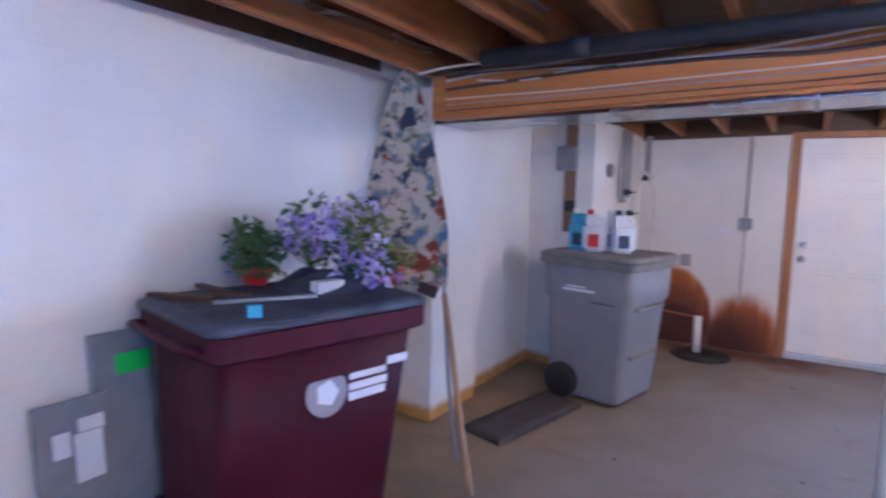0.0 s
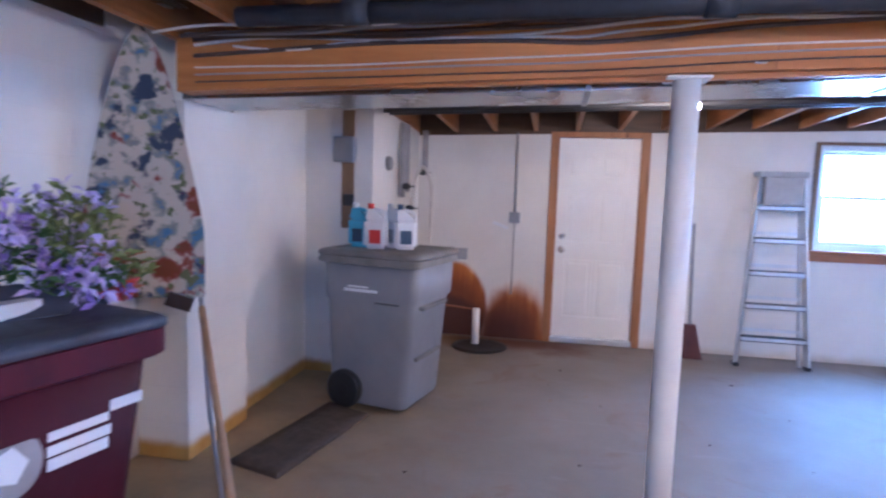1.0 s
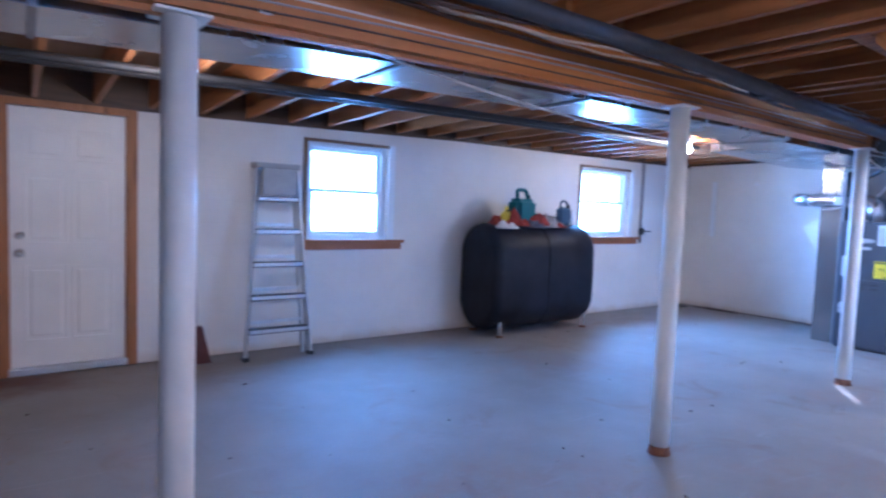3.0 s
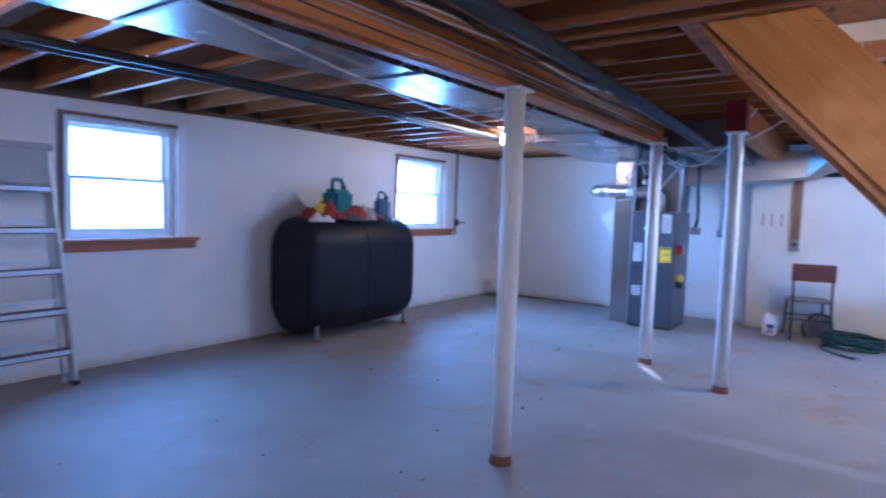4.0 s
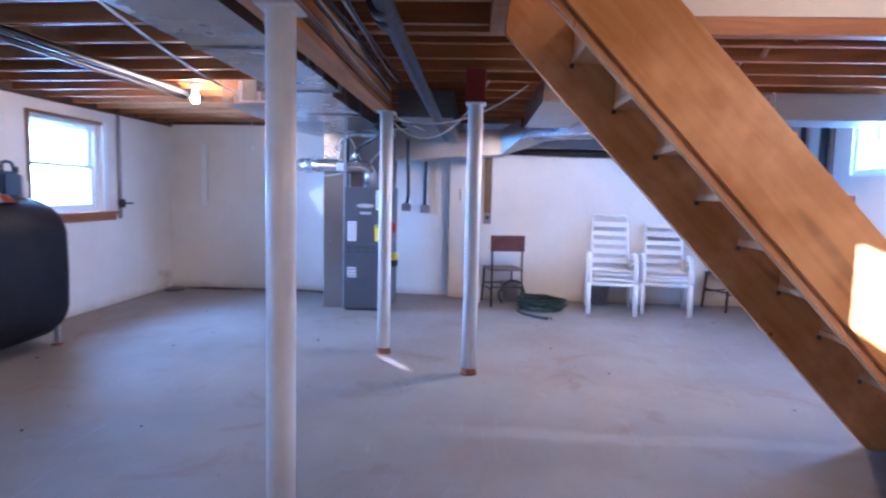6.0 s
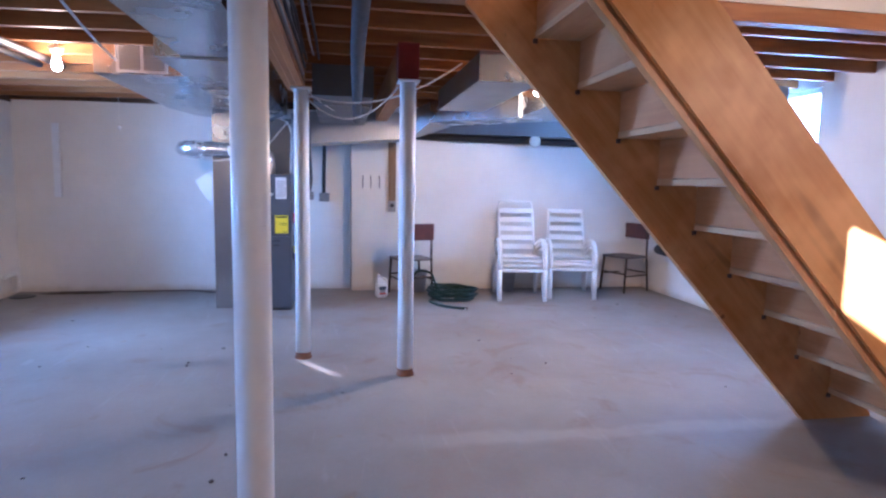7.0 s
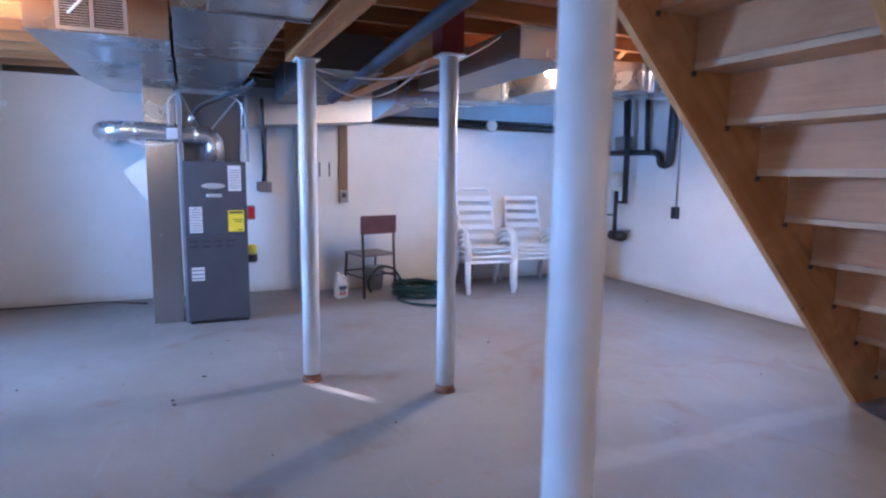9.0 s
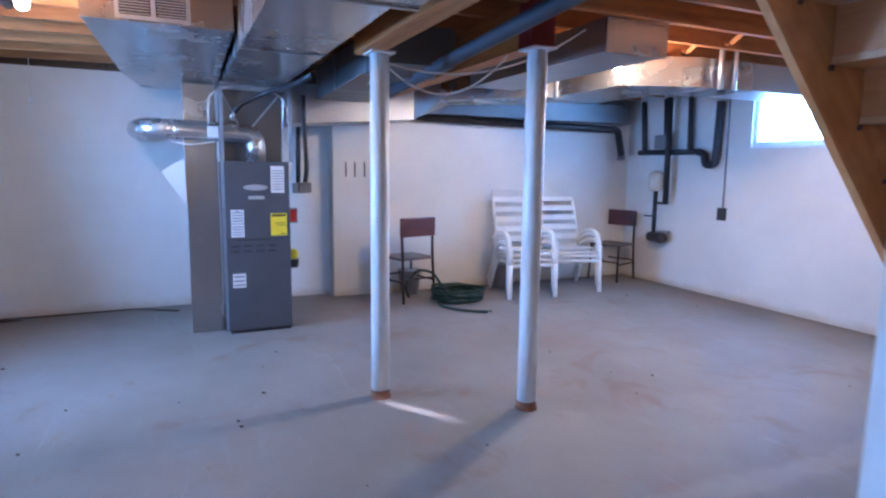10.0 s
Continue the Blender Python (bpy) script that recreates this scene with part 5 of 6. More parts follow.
# ---- maroon bin with a load on its lid ----
c1, (bl, bw, tl, tw) = cart("trash_cart", "maroon wheeled trash cart with a sagging dusty grey lid", (-2.077, 2.101, 0), 77.3, 0.89, 0.65, 1.115, M["maroon"], M["lid_grey"], M["maroon_rim"], False, 0.415, 0.40, 0.868)


def side_at(z):
    return bw + (tw - bw) * (z - 0.06) / (1.115 * 0.93 - 0.06) + 0.003


LEAN = math.degrees(math.atan((tw - bw) / 0.93))
badge = lathe(bmesh.new(), [(0.092, 0), (0.092, 0.003), (0.084, 0.004)], 24)
badge.transform(pose(-0.02, -side_at(0.775), 0.775, 90 - LEAN, 0, 0))
b = part("badge", badge, M["cable_grey"], c1, "round white printed emblem")
badge = lathe(bmesh.new(), [(0.052, 0), (0.052, 0.002)], 5)
badge.transform(pose(-0.02, -side_at(0.775) - 0.005, 0.775, 90 - LEAN, 0, 0))
part("emblem", badge, M["label_white"], b)
for dx, dz, w, h in ((0.175, 0.815, 0.18, 0.026), (0.178, 0.773, 0.19, 0.03), (0.175, 0.733, 0.18, 0.034), (0.325, 0.845, 0.11, 0.034)):
    part("label_bar", mbox(pose(dx, -side_at(dz), dz, LEAN, 0, 0), w, 0.004, h), M["label_white"], c1, "white printed bar")
LT = 1.115 * 0.978


def blossoms(name, label, at, n, mats, spread, height, seed, cat="artificial flowers", pot=None):
    rnd = random.Random(seed)
    t = thing(name, label, cat, at=at)
    if pot:
        part("pot", lathe(bmesh.new(), [(0.05, 0), (0.075, 0.07), (0.08, 0.075), (0.07, 0.078)], 16), pot, t)
    bms = [bmesh.new() for _ in mats]
    stem = bmesh.new()
    for i in range(n):
        a, r = rnd.uniform(0, 2 * math.pi), spread * math.sqrt(rnd.random())
        z = height * (0.25 + 0.75 * rnd.random()) * (1 - 0.3 * (r / spread) ** 2)
        c = Vector((r * math.cos(a), r * math.sin(a), z))
        if i % 5 == 0:
            tube(stem, [(0, 0, 0.02), c * 0.6, c], 0.003, 4)
        bm = bms[i % len(mats)]
        for k in range(4):
            q = Euler((rnd.uniform(-1.2, 1.2), rnd.uniform(-1.2, 1.2), rnd.uniform(0, 6.3))).to_matrix()
            s = rnd.uniform(0.018, 0.034)
            v = [bm.verts.new(c + q @ Vector(p)) for p in ((0, 0, 0), (s, s * 0.45, s * 0.3), (s * 1.9, 0, 0), (s, -s * 0.45, s * 0.3))]
            bm.faces.new(v[:3]), bm.faces.new((v[0], v[2], v[3]))
    part("stem", stem, M["leaf"], t)
    for name2, bm, m in zip(("leaves", "petals", "petals", "petals"), bms, mats):
        part(name2, bm, m, t)["kind"] = "stuff"


heap("rag", M["lid_grey"], "dusty dark cloth bunched on the bin lid", -2.173, 2.468, LT, 0.5, 0.55, 0.12, 31)
heap("lid_cover", M["lid_grey"], "creased dusty plastic sheet over the bin lid", -1.98, 1.93, LT + 0.002, 0.5, 0.56, 0.04, 43, "plastic sheet")
blossoms("flower_pot", "small pot of green artificial foliage on the bin lid", (-2.391, 2.202, LT), 90, (M["leaf"], M["leaf"]), 0.12, 0.30, 1, "plant", M["bright_red"])
blossoms("flower_bunch", "bunch of lilac artificial flowers on the bin lid", (-2.276, 2.435, LT + 0.05), 110, (M["leaf"], M["petal"], M["petal_pale"]), 0.16, 0.36, 2)
blossoms("flower_bunch", "bunch of pale artificial leaves and flowers on the bin lid", (-2.220, 2.672, LT + 0.04), 130, (M["leaf_pale"], M["leaf_pale"], M["petal_pale"]), 0.17, 0.38, 3)
blossoms("flower_bunch", "bunch of lilac artificial flowers on the bin lid", (-1.991, 2.497, LT), 90, (M["leaf"], M["petal_pale"], M["petal"]), 0.14, 0.18, 4)
blossoms("flower_pot", "terracotta pot of faded flowers on the bin lid", (-1.981, 2.656, LT), 40, (M["leaf_pale"], M["terracotta"]), 0.1, 0.18, 6, "plant", M["bright_red"])
solo("small_box", rbox(-0.07, 0.07, -0.03, 0.03, 0, 0.05, 0.004), M["label_white"], "small white box on the bin lid", "box", at=(-2.044, 2.300, LT), turn=80)
solo("plastic_clip", rbox(-0.025, 0.025, -0.015, 0.015, 0, 0.05, 0.004), M["blue_light"], "bright blue clip on the bin lid", "clip", at=(-1.859, 1.747, LT + 0.004), turn=60)
solo("stick", tube(bmesh.new(), [(-2.022, 1.707, LT + 0.046), (-1.841, 2.026, LT + 0.046)], 0.008, 8), M["cable_grey"], "grey rod lying on the bin lid", "rod")
for k, (x, y, a) in enumerate(((-2.347, 1.798, 20), (-2.270, 1.893, 40), (-2.385, 1.981, -10))):
    solo("wooden_offcut", rbox(-0.14, 0.14, -0.02, 0.02, 0, 0.022, 0.003), M["sill_plate"], "dark wooden offcut on the bin lid", "offcut", "offcuts on the bin", at=(x, y, LT + 0.002 + 0.024 * k * 0), turn=a)

# ---- ironing board on end, pole, panels ----
ib = thing("ironing_board", "ironing board with a floral cover standing on end", "ironing board")
bm = bmesh.new()
outline = []
for i in range(15):
    u = i / 14
    z = 0.92 + 1.31 * u
    w = 0.27 * min(1, ((1 - u) / 0.75) ** 0.62 if u < 1 else 0) + 0.006
    outline.append((w, z))
loop = [(w, z) for w, z in outline] + [(-w, z) for w, z in outline[::-1]]
m = Matrix.Translation((-2.387, 3.331, 0.03)) @ Matrix.Rotation(radians(26.3), 4, "Z")
a = [bm.verts.new(m @ Vector((w, -0.016, z))) for w, z in loop]
b = [bm.verts.new(m @ Vector((w, 0.016, z))) for w, z in loop]
bm.faces.new(a), bm.faces.new(b[::-1])
for i in range(len(loop)):
    bm.faces.new((a[i], b[i], b[(i + 1) % len(loop)], a[(i + 1) % len(loop)]))
part("cover", bm, M["floral"], ib)
part("leg", tube(bmesh.new(), [(-1.896, 3.207, 0.0), (-2.029, 3.316, 0.4), (-2.174, 3.470, 0.94)], 0.011, 8), M["cable_grey"], ib)
part("bracket", mbox(m @ pose(0.16, -0.01, 0.90, 0, 20, 0), 0.12, 0.05, 0.07), M["chair_metal"], ib)
solo("wooden_pole", tube(bmesh.new(), [(-1.64, 2.91, 0.0), (-1.88, 3.157, 0.43), (-2.14, 3.425, 0.90)], 0.018, 10), M["pale_wood"], "bare wooden pole leaning in the corner", "pole")
pn = thing("breaker_box_cover", "flat grey electrical panel cover with labels against the wall", "panel", at=(-2.57, 1.78, 0), turn=90)
part("sheet", mbox(pose(0, 0, 0.475, -6, 0, 0), 0.40, 0.03, 0.95), M["steel_panel"], pn)
part("sticker", mbox(pose(-0.06, -0.028 + 0.035 - 0.026, 0.83, -6, 0, 0), 0.14, 0.003, 0.08), M["green_label"], pn, "bright green sticker")
part("hatch", mbox(pose(0.10, -0.026, 0.40, -6, 0, 0), 0.14, 0.004, 0.32), M["cardboard"], pn)
pn2 = thing("breaker_box_cover", "smaller grey panel with white paper labels leaning in front", "panel", at=(-2.52, 1.476, 0), turn=90)
part("sheet", mbox(pose(0, 0, 0.37, -6, 0, 0), 0.25, 0.025, 0.74), M["steel_panel"], pn2)
part("sticker", mbox(pose(0.04, -0.022, 0.53, -6, 0, 0), 0.10, 0.003, 0.18), M["label_white"], pn2)
part("sticker", mbox(pose(-0.06, -0.03, 0.60, -6, 0, 0), 0.06, 0.003, 0.09), M["label_white"], pn2)
part("sticker", mbox(pose(0.04, -0.037, 0.66, -6, 0, 0), 0.09, 0.003, 0.05), M["label_white"], pn2)

# ---- mat, sump ----
bm = bmesh.new()
n = 14
corners = [Vector(p) for p in ((-2.09, 3.60, 0), (-1.77, 3.505, 0), (-1.58, 4.43, 0), (-1.90, 4.56, 0))]
top, bot = [], []
for i in range(n + 1):
    for j in range(5):
        u, v = i / n, j / 4
        p = corners[0].lerp(corners[1], v).lerp(corners[3].lerp(corners[2], v), u)
        z = 0.012 + 0.012 * max(0, noise.noise((u * 3, v * 1.5, 2))) + 0.018 * (v - 0.5) ** 2
        top.append(bm.verts.new((p.x, p.y, z + 0.012)))
        bot.append(bm.verts.new((p.x, p.y, 0.001)))
for i in range(n):
    for j in range(4):
        q = (i * 5 + j, i * 5 + j + 1, i * 5 + j + 6, i * 5 + j + 5)
        bm.faces.new([top[k] for k in q]).smooth = True
        bm.faces.new([bot[k] for k in q[::-1]])
for i in range(n):
    for j in (0, 4):
        bm.faces.new((top[i * 5 + j], top[i * 5 + j + 5], bot[i * 5 + j + 5], bot[i * 5 + j]))
for j in range(4):
    for i in (0, n):
        bm.faces.new((top[i * 5 + j], top[i * 5 + j + 1], bot[i * 5 + j + 1], bot[i * 5 + j]))
solo("floor_mat", bm, M["mat"], "worn brown mat lying on the concrete", "mat")
sp = thing("sump_cover", "dark round sump pit cover with a white pipe stub", "sump", at=(-1.08, 6.42, 0))
part("lid", lathe(bmesh.new(), [(0.26, 0), (0.27, 0.004), (0.27, 0.014), (0.22, 0.02)], 28), M["black_iron"], sp)
part("pipe", tube(bmesh.new(), [(-0.05, 0.06, 0.018), (-0.05, 0.06, 0.37)], 0.036, 16), M["white"], sp, "white plastic pipe stub")
part("float_rod", tube(bmesh.new(), [(-0.05, 0.09, 0.355), (-0.5, 0.12, 0.385)], 0.008, 6), M["terracotta"], sp)

# ---- fittings on the north and west walls ----
sw = thing("switch_box", "grey metal switch box fed by conduit", "switch", at=(-0.815, NORTH, 1.27))
part("box", rbox(-0.055, 0.055, -0.05, -0.001, -0.055, 0.055, 0.006), M["outlet_brown"], sw)
part("conduit", tube(bmesh.new(), [(0, -0.014, 0.056), (0, -0.014, 0.86)], 0.011, 8), M["cable_grey"], sw)
part("conduit", tube(bmesh.new(), [(0, -0.014, -0.056), (-0.005, -0.014, -0.8)], 0.006, 8), M["cable_grey"], sw)
part("bracket", mbox(pose(-0.14, -0.02, -0.085, 0, 20, 0), 0.17, 0.02, 0.03), M["label_white"], sw)
solo("wall_plate", rbox(-0.05, 0.05, -0.03, -0.001, -0.06, 0.06, 0.005), M["label_grey"], "dark grey outlet box on the wall", "outlet", at=(-1.34, NORTH, 0.87))
bd = thing("mounting_board", "narrow weathered board with a meter and an outlet", "board", at=(-2.043, 5.28, 0))
part("board", rbox(-0.05, 0.05, -0.025, -0.001, 1.20, 2.13, 0.003), M["strip_wood"], bd)
part("meter", rbox(-0.10, 0.07, -0.10, -0.026, 1.72, 1.92, 0.012), M["outlet_brown"], bd)
part("outlet", rbox(-0.03, 0.06, -0.06, -0.026, 1.38, 1.47, 0.006), M["black_plastic"], bd)
gg = lathe(bmesh.new(), [(0.06, 0), (0.06, 0.03), (0.05, 0.04)], 18)
gg.transform(pose(-1.844, 5.68, 1.74, 0, 90, 0))
solo("gauge", gg, M["outlet_brown"], "round grey gauge on the wall", "gauge")
for y, lo in ((6.0, 1.45), (6.14, 1.5)):
    run("wall_pipe", [(-1.79, y, 2.12), (-1.79, y, lo)], 0.028, M["cable_grey"], "grey vertical pipe on the wall", group="pipes in the corner")
run("wall_pipe", [(-1.73, 6.66, 2.12), (-1.73, 6.66, 1.72)], 0.03, M["cable_grey"], "grey vertical pipe in the corner", group="pipes in the corner")
run("supply_loop", [(-1.76, 6.14, 1.2), (-1.72, 6.18, 1.62), (-1.70, 6.42, 1.78), (-1.67, 6.74, 1.62), (-1.67, 6.78, 1.1), (-1.69, 6.72, 0.8)], 0.016, M["cable_white"], "pale hose looped in the corner", "hose", rounding=0.2)
for y, z in ((6.0, 1.55), (6.66, 1.70), (6.14, 1.35)):
    v = thing("valve", "black iron shut-off valve on a pipe", "valve", "valves in the corner", (-1.75, y, z))
    part("body", tube(bmesh.new(), [(0, -0.05, 0), (0, 0.05, 0)], 0.03, 10), M["black_iron"], v)
    part("lever", mbox(pose(0.04, -0.04, 0.0, 0, 0, 30), 0.09, 0.015, 0.012), M["black_iron"], v)

# ---- north-east corner ----
run("wall_conduit", [(7.42, NORTH - 0.03, 2.24), (7.42, NORTH - 0.03, 1.02)], 0.022, M["cable_grey"], "grey conduit beside the window", group="conduits")
v = thing("valve", "dark valve on the wall conduit", "valve", "valves in the corner", (7.42, NORTH - 0.05, 1.20))
part("body", lathe(bmesh.new(), [(0.035, -0.05), (0.045, 0), (0.035, 0.05)], 12), M["black_iron"], v)
part("lever", mbox(pose(0.09, -0.03, 0.0, 0, 0, 0), 0.16, 0.02, 0.02), M["black_iron"], v)
run("floor_pipe", [(8.2, 6.78, 0.26), (8.42, 6.78, 0.26), (8.42, 6.78, 0.05)], 0.03, M["cable_white"], "white drain pipe near the floor", rounding=0.03)
solo("floor_drain", lathe(bmesh.new(), [(0.13, 0), (0.13, 0.008), (0.1, 0.012)], 18), M["black_iron"], "dark floor drain plate", "drain", at=(8.36, 6.68, 0))
heap("debris", M["mat"], "dark debris along the wall foot", 8.55, 6.2, 0.0, 0.12, 0.8, 0.03, 21, "debris")
run("floor_wire", [(8.62, 6.4, 0.01), (8.6, 5.6, 0.01), (8.63, 4.9, 0.01), (8.4, 4.5, 0.01)], 0.008, M["cable_dark"], "dark wire lying along the wall foot", "cable")
solo("wall_tag", rbox(8.665, 8.679, 6.34, 6.42, 1.15, 2.02, 0.003), M["vinyl"], "narrow white strip on the wall", "trim")
solo("pull_chain", tube(bmesh.new(), [(8.3, 5.55, 2.3), (8.3, 5.55, 1.98)], 0.003, 4), M["cable_white"], "thin white pull cord from the joists", "cord")
solo("cord_knob", lathe(bmesh.new(), [(0.01, -0.025), (0.02, 0), (0.01, 0.02)], 10), M["label_white"], "white knob on a pull cord", "knob", at=(8.3, 5.55, 1.96))

# ---- east wall ----
bd = thing("outlet_board", "tall narrow board with an outlet at its foot", "board", at=(8.53, 2.41, 0))
part("board", rbox(-0.028, -0.001, -0.05, 0.05, 1.16, 1.92, 0.003), M["strip_wood"], bd)
part("outlet", rbox(-0.05, -0.001, -0.05, 0.05, 1.02, 1.158, 0.006), M["outlet_brown"], bd)
part("socket", lathe(bmesh.new(), [(0.028, 0), (0.024, 0.006)], 14), M["black_plastic"], bd).matrix_local = pose(-0.05, 0, 1.105, 0, -90, 0)
ct = thing("wall_conduit", "dark conduit ending in a box on the wall", "conduit", "conduits", (8.68, 3.27, 0))
part("conduit", tube(bmesh.new(), [(-0.03, 0, 1.24), (-0.03, -0.01, 1.95)], 0.024, 10), M["black_iron"], ct)
part("box", rbox(-0.07, -0.001, -0.07, 0.06, 1.14, 1.25, 0.008), M["outlet_brown"], ct)
for y in (2.78, 2.68, 2.57):
    solo("wall_clip", rbox(8.516, 8.529, y - 0.006, y + 0.006, 1.32, 1.48, 0.002, 1), M["black_iron"], "short dark clip on the wall", "clip", "clips on the wall")
dr = thing("drain_line", "black drain pipe along the wall turning down", "pipe")
part("pipe", tube(bmesh.new(), bend([(8.40, 2.15, 1.985), (8.40, -0.82, 1.945), (8.40, -0.90, 1.62)], 0.06), 0.045, 12), M["black_iron"], dr)
part("pipe_end", tube(bmesh.new(), [(8.40, -0.90, 1.615), (8.40, -0.90, 1.56)], 0.05, 12), M["outlet_brown"], dr)
solo("round_cap", (lambda bm: (bm.transform(pose(8.34, 0.58, 1.96, 0, -90, 0)), bm)[1])(lathe(bmesh.new(), [(0.075, 0), (0.075, 0.012), (0.06, 0.016)], 20)), M["canister"], "round cream cap on the drain pipe", "cap")

# ---- pipes on the south wall ----
mf = thing("pipe_manifold", "black iron pipe manifold with a trap on the wall", "pipe")
Y = SOUTH + 0.06
for pts, r in (([(8.25, Y, 1.655), (7.30, Y, 1.65)], 0.034), ([(8.16, Y, 1.65), (8.22, Y, 2.3)], 0.032), ([(7.80, Y, 1.65), (7.84, Y, 2.3)], 0.024), ([(7.42, Y, 1.65), (7.45, Y, 2.3)], 0.03),
               ([(7.68, Y + 0.09, 2.3), (7.66, Y + 0.09, 1.02)], 0.036), ([(7.30, Y, 1.65), (7.20, Y, 1.62), (7.19, Y, 1.50), (7.05, Y, 1.50), (7.04, Y, 1.7), (7.03, Y, 2.2)], 0.042)):
    part("pipe", tube(bmesh.new(), bend(pts, 0.06), r, 12), M["black_iron"], mf)
part("tee", rbox(7.72, 7.92, Y - 0.03, Y + 0.08, 1.69, 1.86, 0.02), M["outlet_brown"], mf)
pt = thing("expansion_tank", "small cream pressure tank above a dark pump", "water tank", at=(7.84, SOUTH + 0.14, 0))
part("tank", lathe(bmesh.new(), [(0.03, 1.17), (0.09, 1.19), (0.1, 1.22), (0.1, 1.36), (0.08, 1.40), (0.02, 1.43)], 18), M["canister"], pt)
part("riser", tube(bmesh.new(), [(0, 0, 1.19), (0, 0, 0.64)], 0.026, 10), M["black_iron"], pt)
part("branch", tube(bmesh.new(), [(0, 0, 1.03), (-0.17, 0, 1.03)], 0.016, 8), M["black_iron"], pt)
part("lever", mbox(pose(0.06, 0.03, 0.86, 0, 0, 20), 0.12, 0.02, 0.02), M["black_iron"], pt)
bm = tube(bmesh.new(), [(0.06, 0, 0.60), (-0.14, 0, 0.60), (-0.2, 0, 0.60)], 0.07, 14, radii=[0.06, 0.07, 0.045])
part("pump", bm, M["black_iron"], pt)
part("pump_flange", lathe(bmesh.new(), [(0.09, 0), (0.09, 0.02)], 14, (-0.1, -0.06, 0.66)), M["outlet_brown"], pt)
ob = thing("outlet_box", "black outlet box fed by a thin conduit", "outlet", at=(6.94, SOUTH, 0.95))
part("box", rbox(-0.045, 0.045, 0.001, 0.05, -0.07, 0.07, 0.008), M["black_plastic"], ob)
part("conduit", tube(bmesh.new(), [(0, 0.014, 0.071), (0.01, 0.014, 1.3)], 0.009, 8), M["cable_grey"], ob)


# ---- chairs ----
def metal_chair(at, turn, label):
    """Front to +x."""
    t = thing("metal_chair", label, "chair", "old metal chairs", at, turn)
    part("seat", rbox(-0.21, 0.21, -0.215, 0.215, 0.45, 0.478, 0.01), M["chair_seat"], t)
    hull = rbox(-0.012, 0.012, -0.225, 0.225, 0.70, 0.905, 0.012)
    hull.transform(Matrix.Translation((-0.20, 0, 0)) @ Matrix.Shear("XY", 4, (0, 0)))
    part("backrest", hull, M["chair_wood"], t, "dark red wooden backrest")
    for s in (-1, 1):
        part("back_leg", tube(bmesh.new(), bend([(-0.235, s * 0.205, 0.0), (-0.2, s * 0.195, 0.47), (-0.185, s * 0.2, 0.87)], 0.1), 0.0145, 8), M["chair_metal"], t)
        part("front_leg", tube(bmesh.new(), bend([(0.225, s * 0.205, 0.0), (0.19, s * 0.19, 0.449)], 0.1), 0.0145, 8), M["chair_metal"], t)
        part("stretcher", tube(bmesh.new(), [(-0.22, s * 0.2, 0.22), (0.208, s * 0.198, 0.22)], 0.01, 6), M["chair_metal"], t)
    for x in (-0.22, 0.208):
        part("stretcher", tube(bmesh.new(), [(x, -0.2, 0.25), (x, 0.2, 0.25)], 0.01, 6), M["chair_metal"], t)
    return t


metal_chair((8.17, 2.20, 0), 14, "old metal chair with a dark red back and worn seat")
metal_chair((8.30, -0.74, 0), 112, "old metal chair with a dark red back beside the patio chairs")


def patio_chair(at, turn, label, hoop=False, shift=0.0):
    """Front to +x; white tube frame with slats."""
    t = thing("patio_chair", label, "chair", "stacked white patio chairs", at, turn)
    hw = 0.275
    for s in (-1, 1):
        part("front_leg", tube(bmesh.new(), bend([(0.31, s * hw, 0.0), (0.29, s * hw, 0.38)], 0.09), 0.027, 10), M["patio"], t)
        part("arm", tube(bmesh.new(), bend([(0.29, s * hw, 0.381), (0.30, s * hw, 0.54), (0.20, s * hw, 0.60), (-0.02, s * hw, 0.595), (-0.20, s * hw * 0.92, 0.50)], 0.10, 6), 0.026, 10), M["patio"], t)
        part("back_leg", tube(bmesh.new(), bend([(-0.32, s * hw, 0.0), (-0.12, s * hw * 0.95, 0.385)], 0.05), 0.022, 8), M["patio"], t)
        part("back_post", tube(bmesh.new(), bend([(-0.14, s * 0.225, 0.38), (-0.37, s * 0.22, 0.975)], 0.05), 0.015, 8), M["patio"], t)
        part("side_rail", tube(bmesh.new(), [(0.28, s * 0.235, 0.40), (-0.16, s * 0.225, 0.375)], 0.016, 8), M["patio"], t)
    if hoop:
        part("top_rail", tube(bmesh.new(), bend([(-0.37, -0.22, 0.97), (-0.405, -0.215, 1.065), (-0.405, 0.215, 1.065), (-0.37, 0.22, 0.97)], 0.05), 0.011, 8), M["patio"], t)
    part("front_rail", tube(bmesh.new(), [(0.29, -hw, 0.365), (0.29, hw, 0.365)], 0.02, 8), M["patio"], t)
    for k in range(5):
        u = k / 4
        part("back_slat", mbox(pose(-0.19 - 0.175 * u, 0, 0.495 + shift + 0.455 * u, 0, -21, 0), 0.012, 0.44, 0.058), M["patio"], t)
    for k in range(5):
        part("seat_slat", mbox(pose(0.24 - 0.09 * k, 0, 0.41 - 0.006 * k, 0, 3, 0), 0.068, 0.47, 0.012), M["patio"], t)
    return t


STACKED = "white slatted patio armchair in a stack"
for x, y, turn, top in ((7.95, 0.86, 172, True), (8.03, 0.17, 168, False)):
    patio_chair((x, y, 0), turn, STACKED)
    patio_chair((x + 0.02, y, 0.057), turn, STACKED, False, 0.05)
    patio_chair((x + 0.04, y, 0.114 if top else 0.10), turn, "white slatted patio armchair with a top hoop on the stack" if top else STACKED, top)

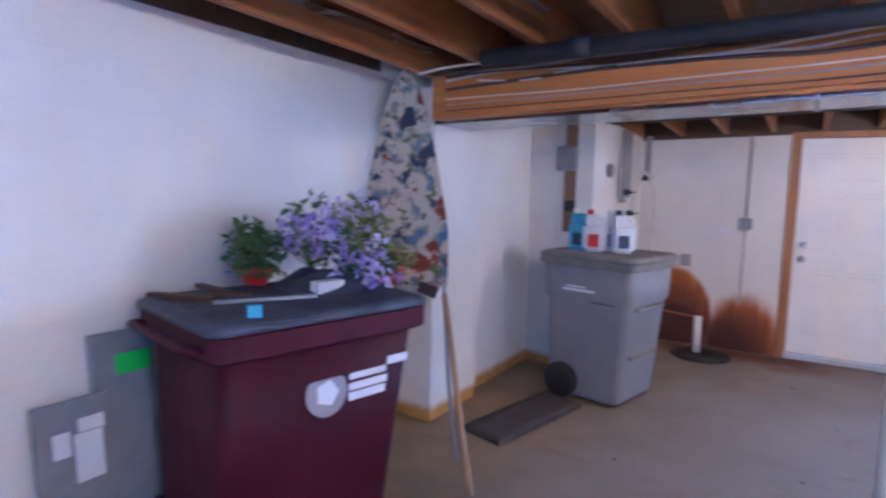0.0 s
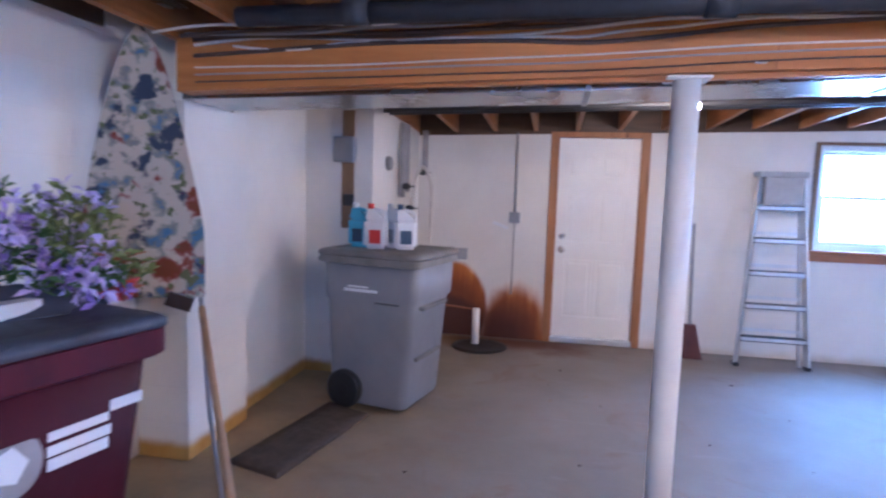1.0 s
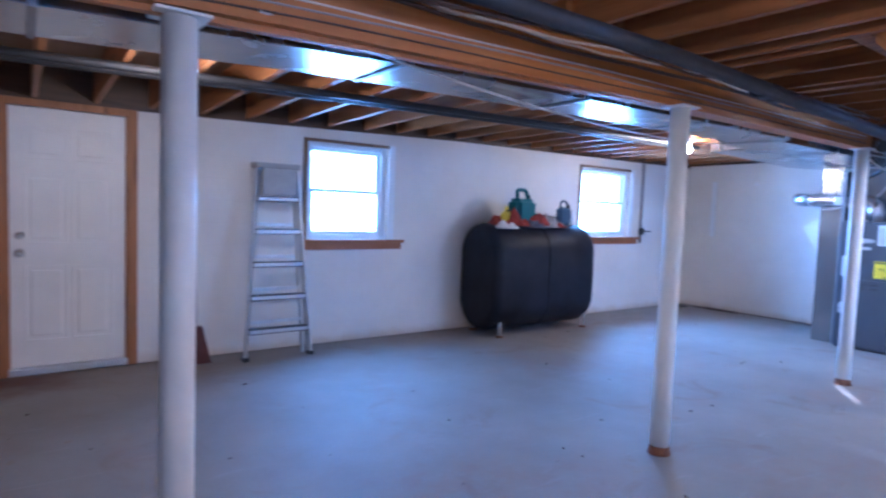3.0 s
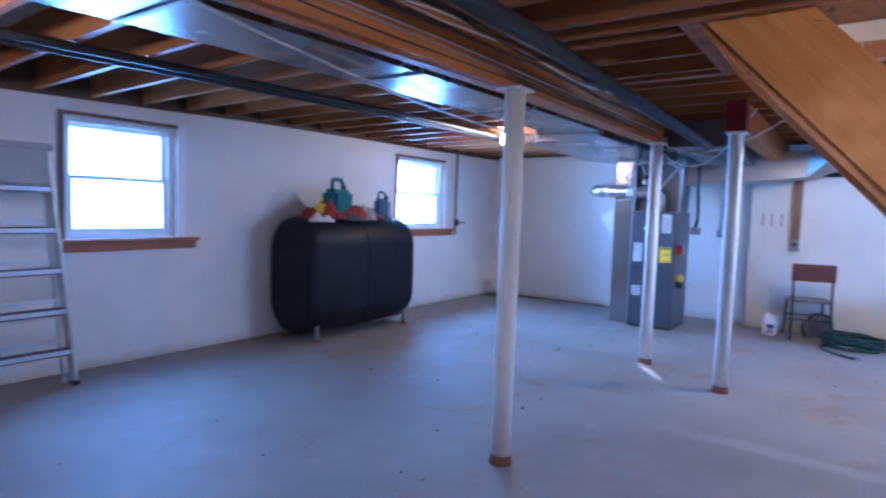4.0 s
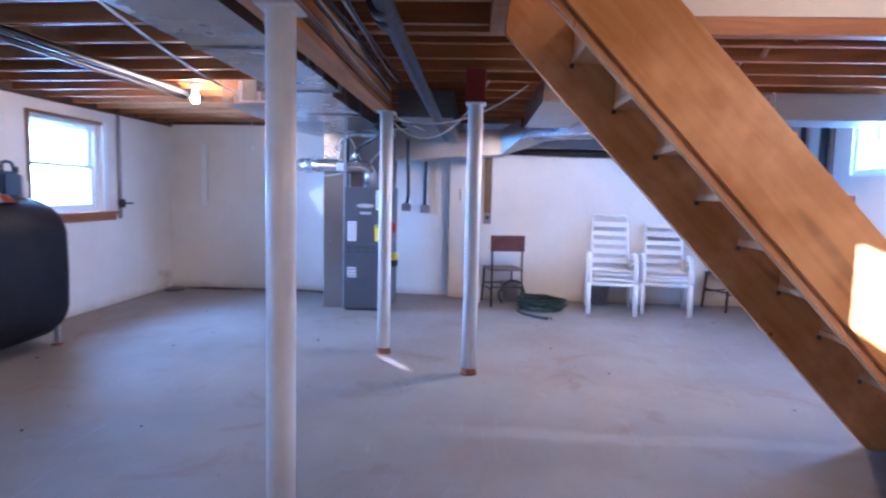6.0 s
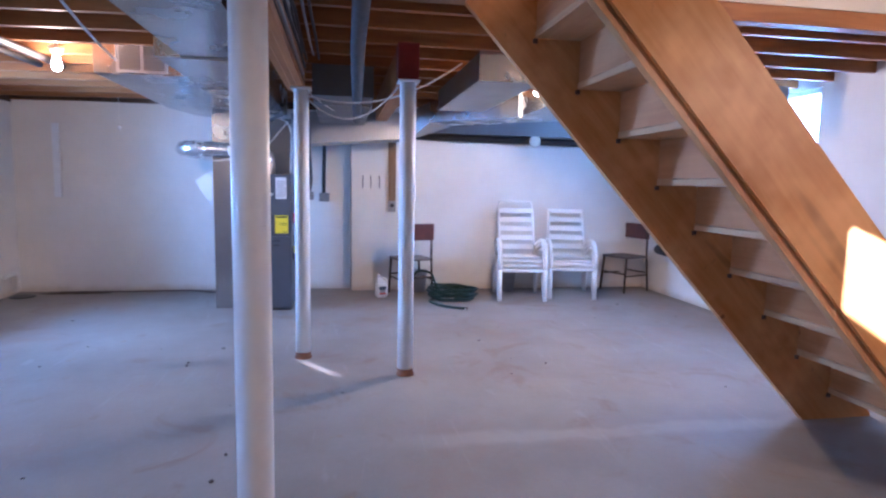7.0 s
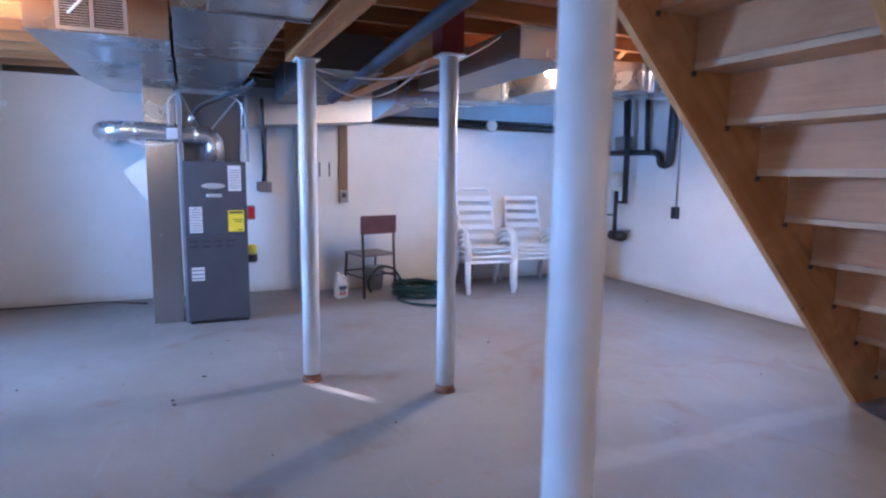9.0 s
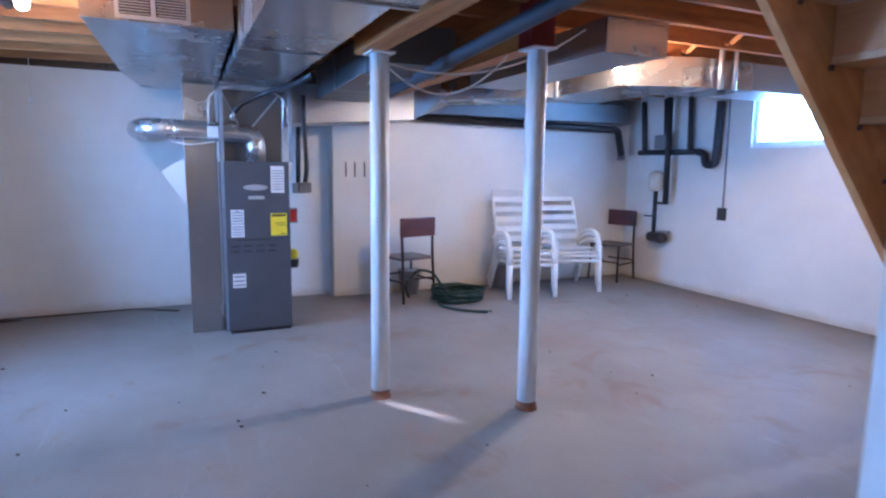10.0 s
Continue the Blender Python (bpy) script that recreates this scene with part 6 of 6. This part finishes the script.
# ---- hose, jug ----
rnd = random.Random(9)
pts = []
for i in range(170):
    a = i * 0.31
    r = 0.26 + 0.04 * math.sin(i * 0.7) + 0.03 * rnd.uniform(-1, 1)
    pts.append((7.86 + r * math.cos(a) * 0.8, 1.72 + r * math.sin(a), 0.018 + 0.13 * (i / 170) + 0.01 * rnd.uniform(-1, 1)))
hs = thing("garden_hose", "coil of dark green garden hose on the floor", "hose")
part("coil", tube(bmesh.new(), pts, 0.014, 8), M["hose"], hs)
part("tail", tube(bmesh.new(), bend([pts[0], (7.7, 2.05, 0.02), (7.45, 1.98, 0.016), (7.28, 1.80, 0.016), (7.22, 1.70, 0.016)], 0.12), 0.014, 8), M["hose"], hs)
part("tail", tube(bmesh.new(), bend([pts[-1], (8.05, 1.95, 0.30), (8.08, 2.12, 0.33), (8.1, 2.25, 0.15), (8.12, 2.2, 0.016)], 0.12), 0.014, 8), M["hose"], hs)
part("fitting", tube(bmesh.new(), [(7.222, 1.70, 0.016), (7.20, 1.665, 0.016)], 0.016, 10), M["chrome"], hs, "brass end fitting")
jg = bottle((8.03, 2.57, 0), -75, M["label_white"], M["label_grey"], M["label_white"], "white plastic jug with a printed label on the floor")
jg["group"] = ""
part("label_bar", box(bmesh.new(), -0.045, 0.045, -0.0495, -0.048, 0.10, 0.14), M["navy"], jg)
part("label_bar", box(bmesh.new(), -0.045, 0.045, -0.0495, -0.048, 0.045, 0.06), M["bright_red"], jg)
for k, (x, y, z) in enumerate(((8.45, 2.08, 0), (8.42, 0.9, 0))):
    solo("storage_pail", lathe(bmesh.new(), [(0.10, 0), (0.13, 0.26), (0.135, 0.262), (0.135, 0.275), (0.12, 0.276)], 18), M["cable_grey"], "grey pail against the wall", "bucket", at=(x - 0.04, y, z))

# bits of grit on the floor
rnd = random.Random(12)
bm = bmesh.new()
for i in range(90):
    x, y = rnd.uniform(-1.2, 7.5), rnd.uniform(-0.6, 6.2)
    s = rnd.uniform(0.004, 0.016)
    q = [(x + s * rnd.uniform(0.5, 1.4) * math.cos(a), y + s * rnd.uniform(0.5, 1.4) * math.sin(a), 0.0005) for a in (0, 1.4, 2.9, 4.4)]
    hull8(bm, q, [(p[0] * 0.8 + x * 0.2, p[1] * 0.8 + y * 0.2, s * 0.4) for p in q])
solo("floor_grit", bm, M["mat"], "small dark crumbs scattered on the floor", "debris", kind="stuff")
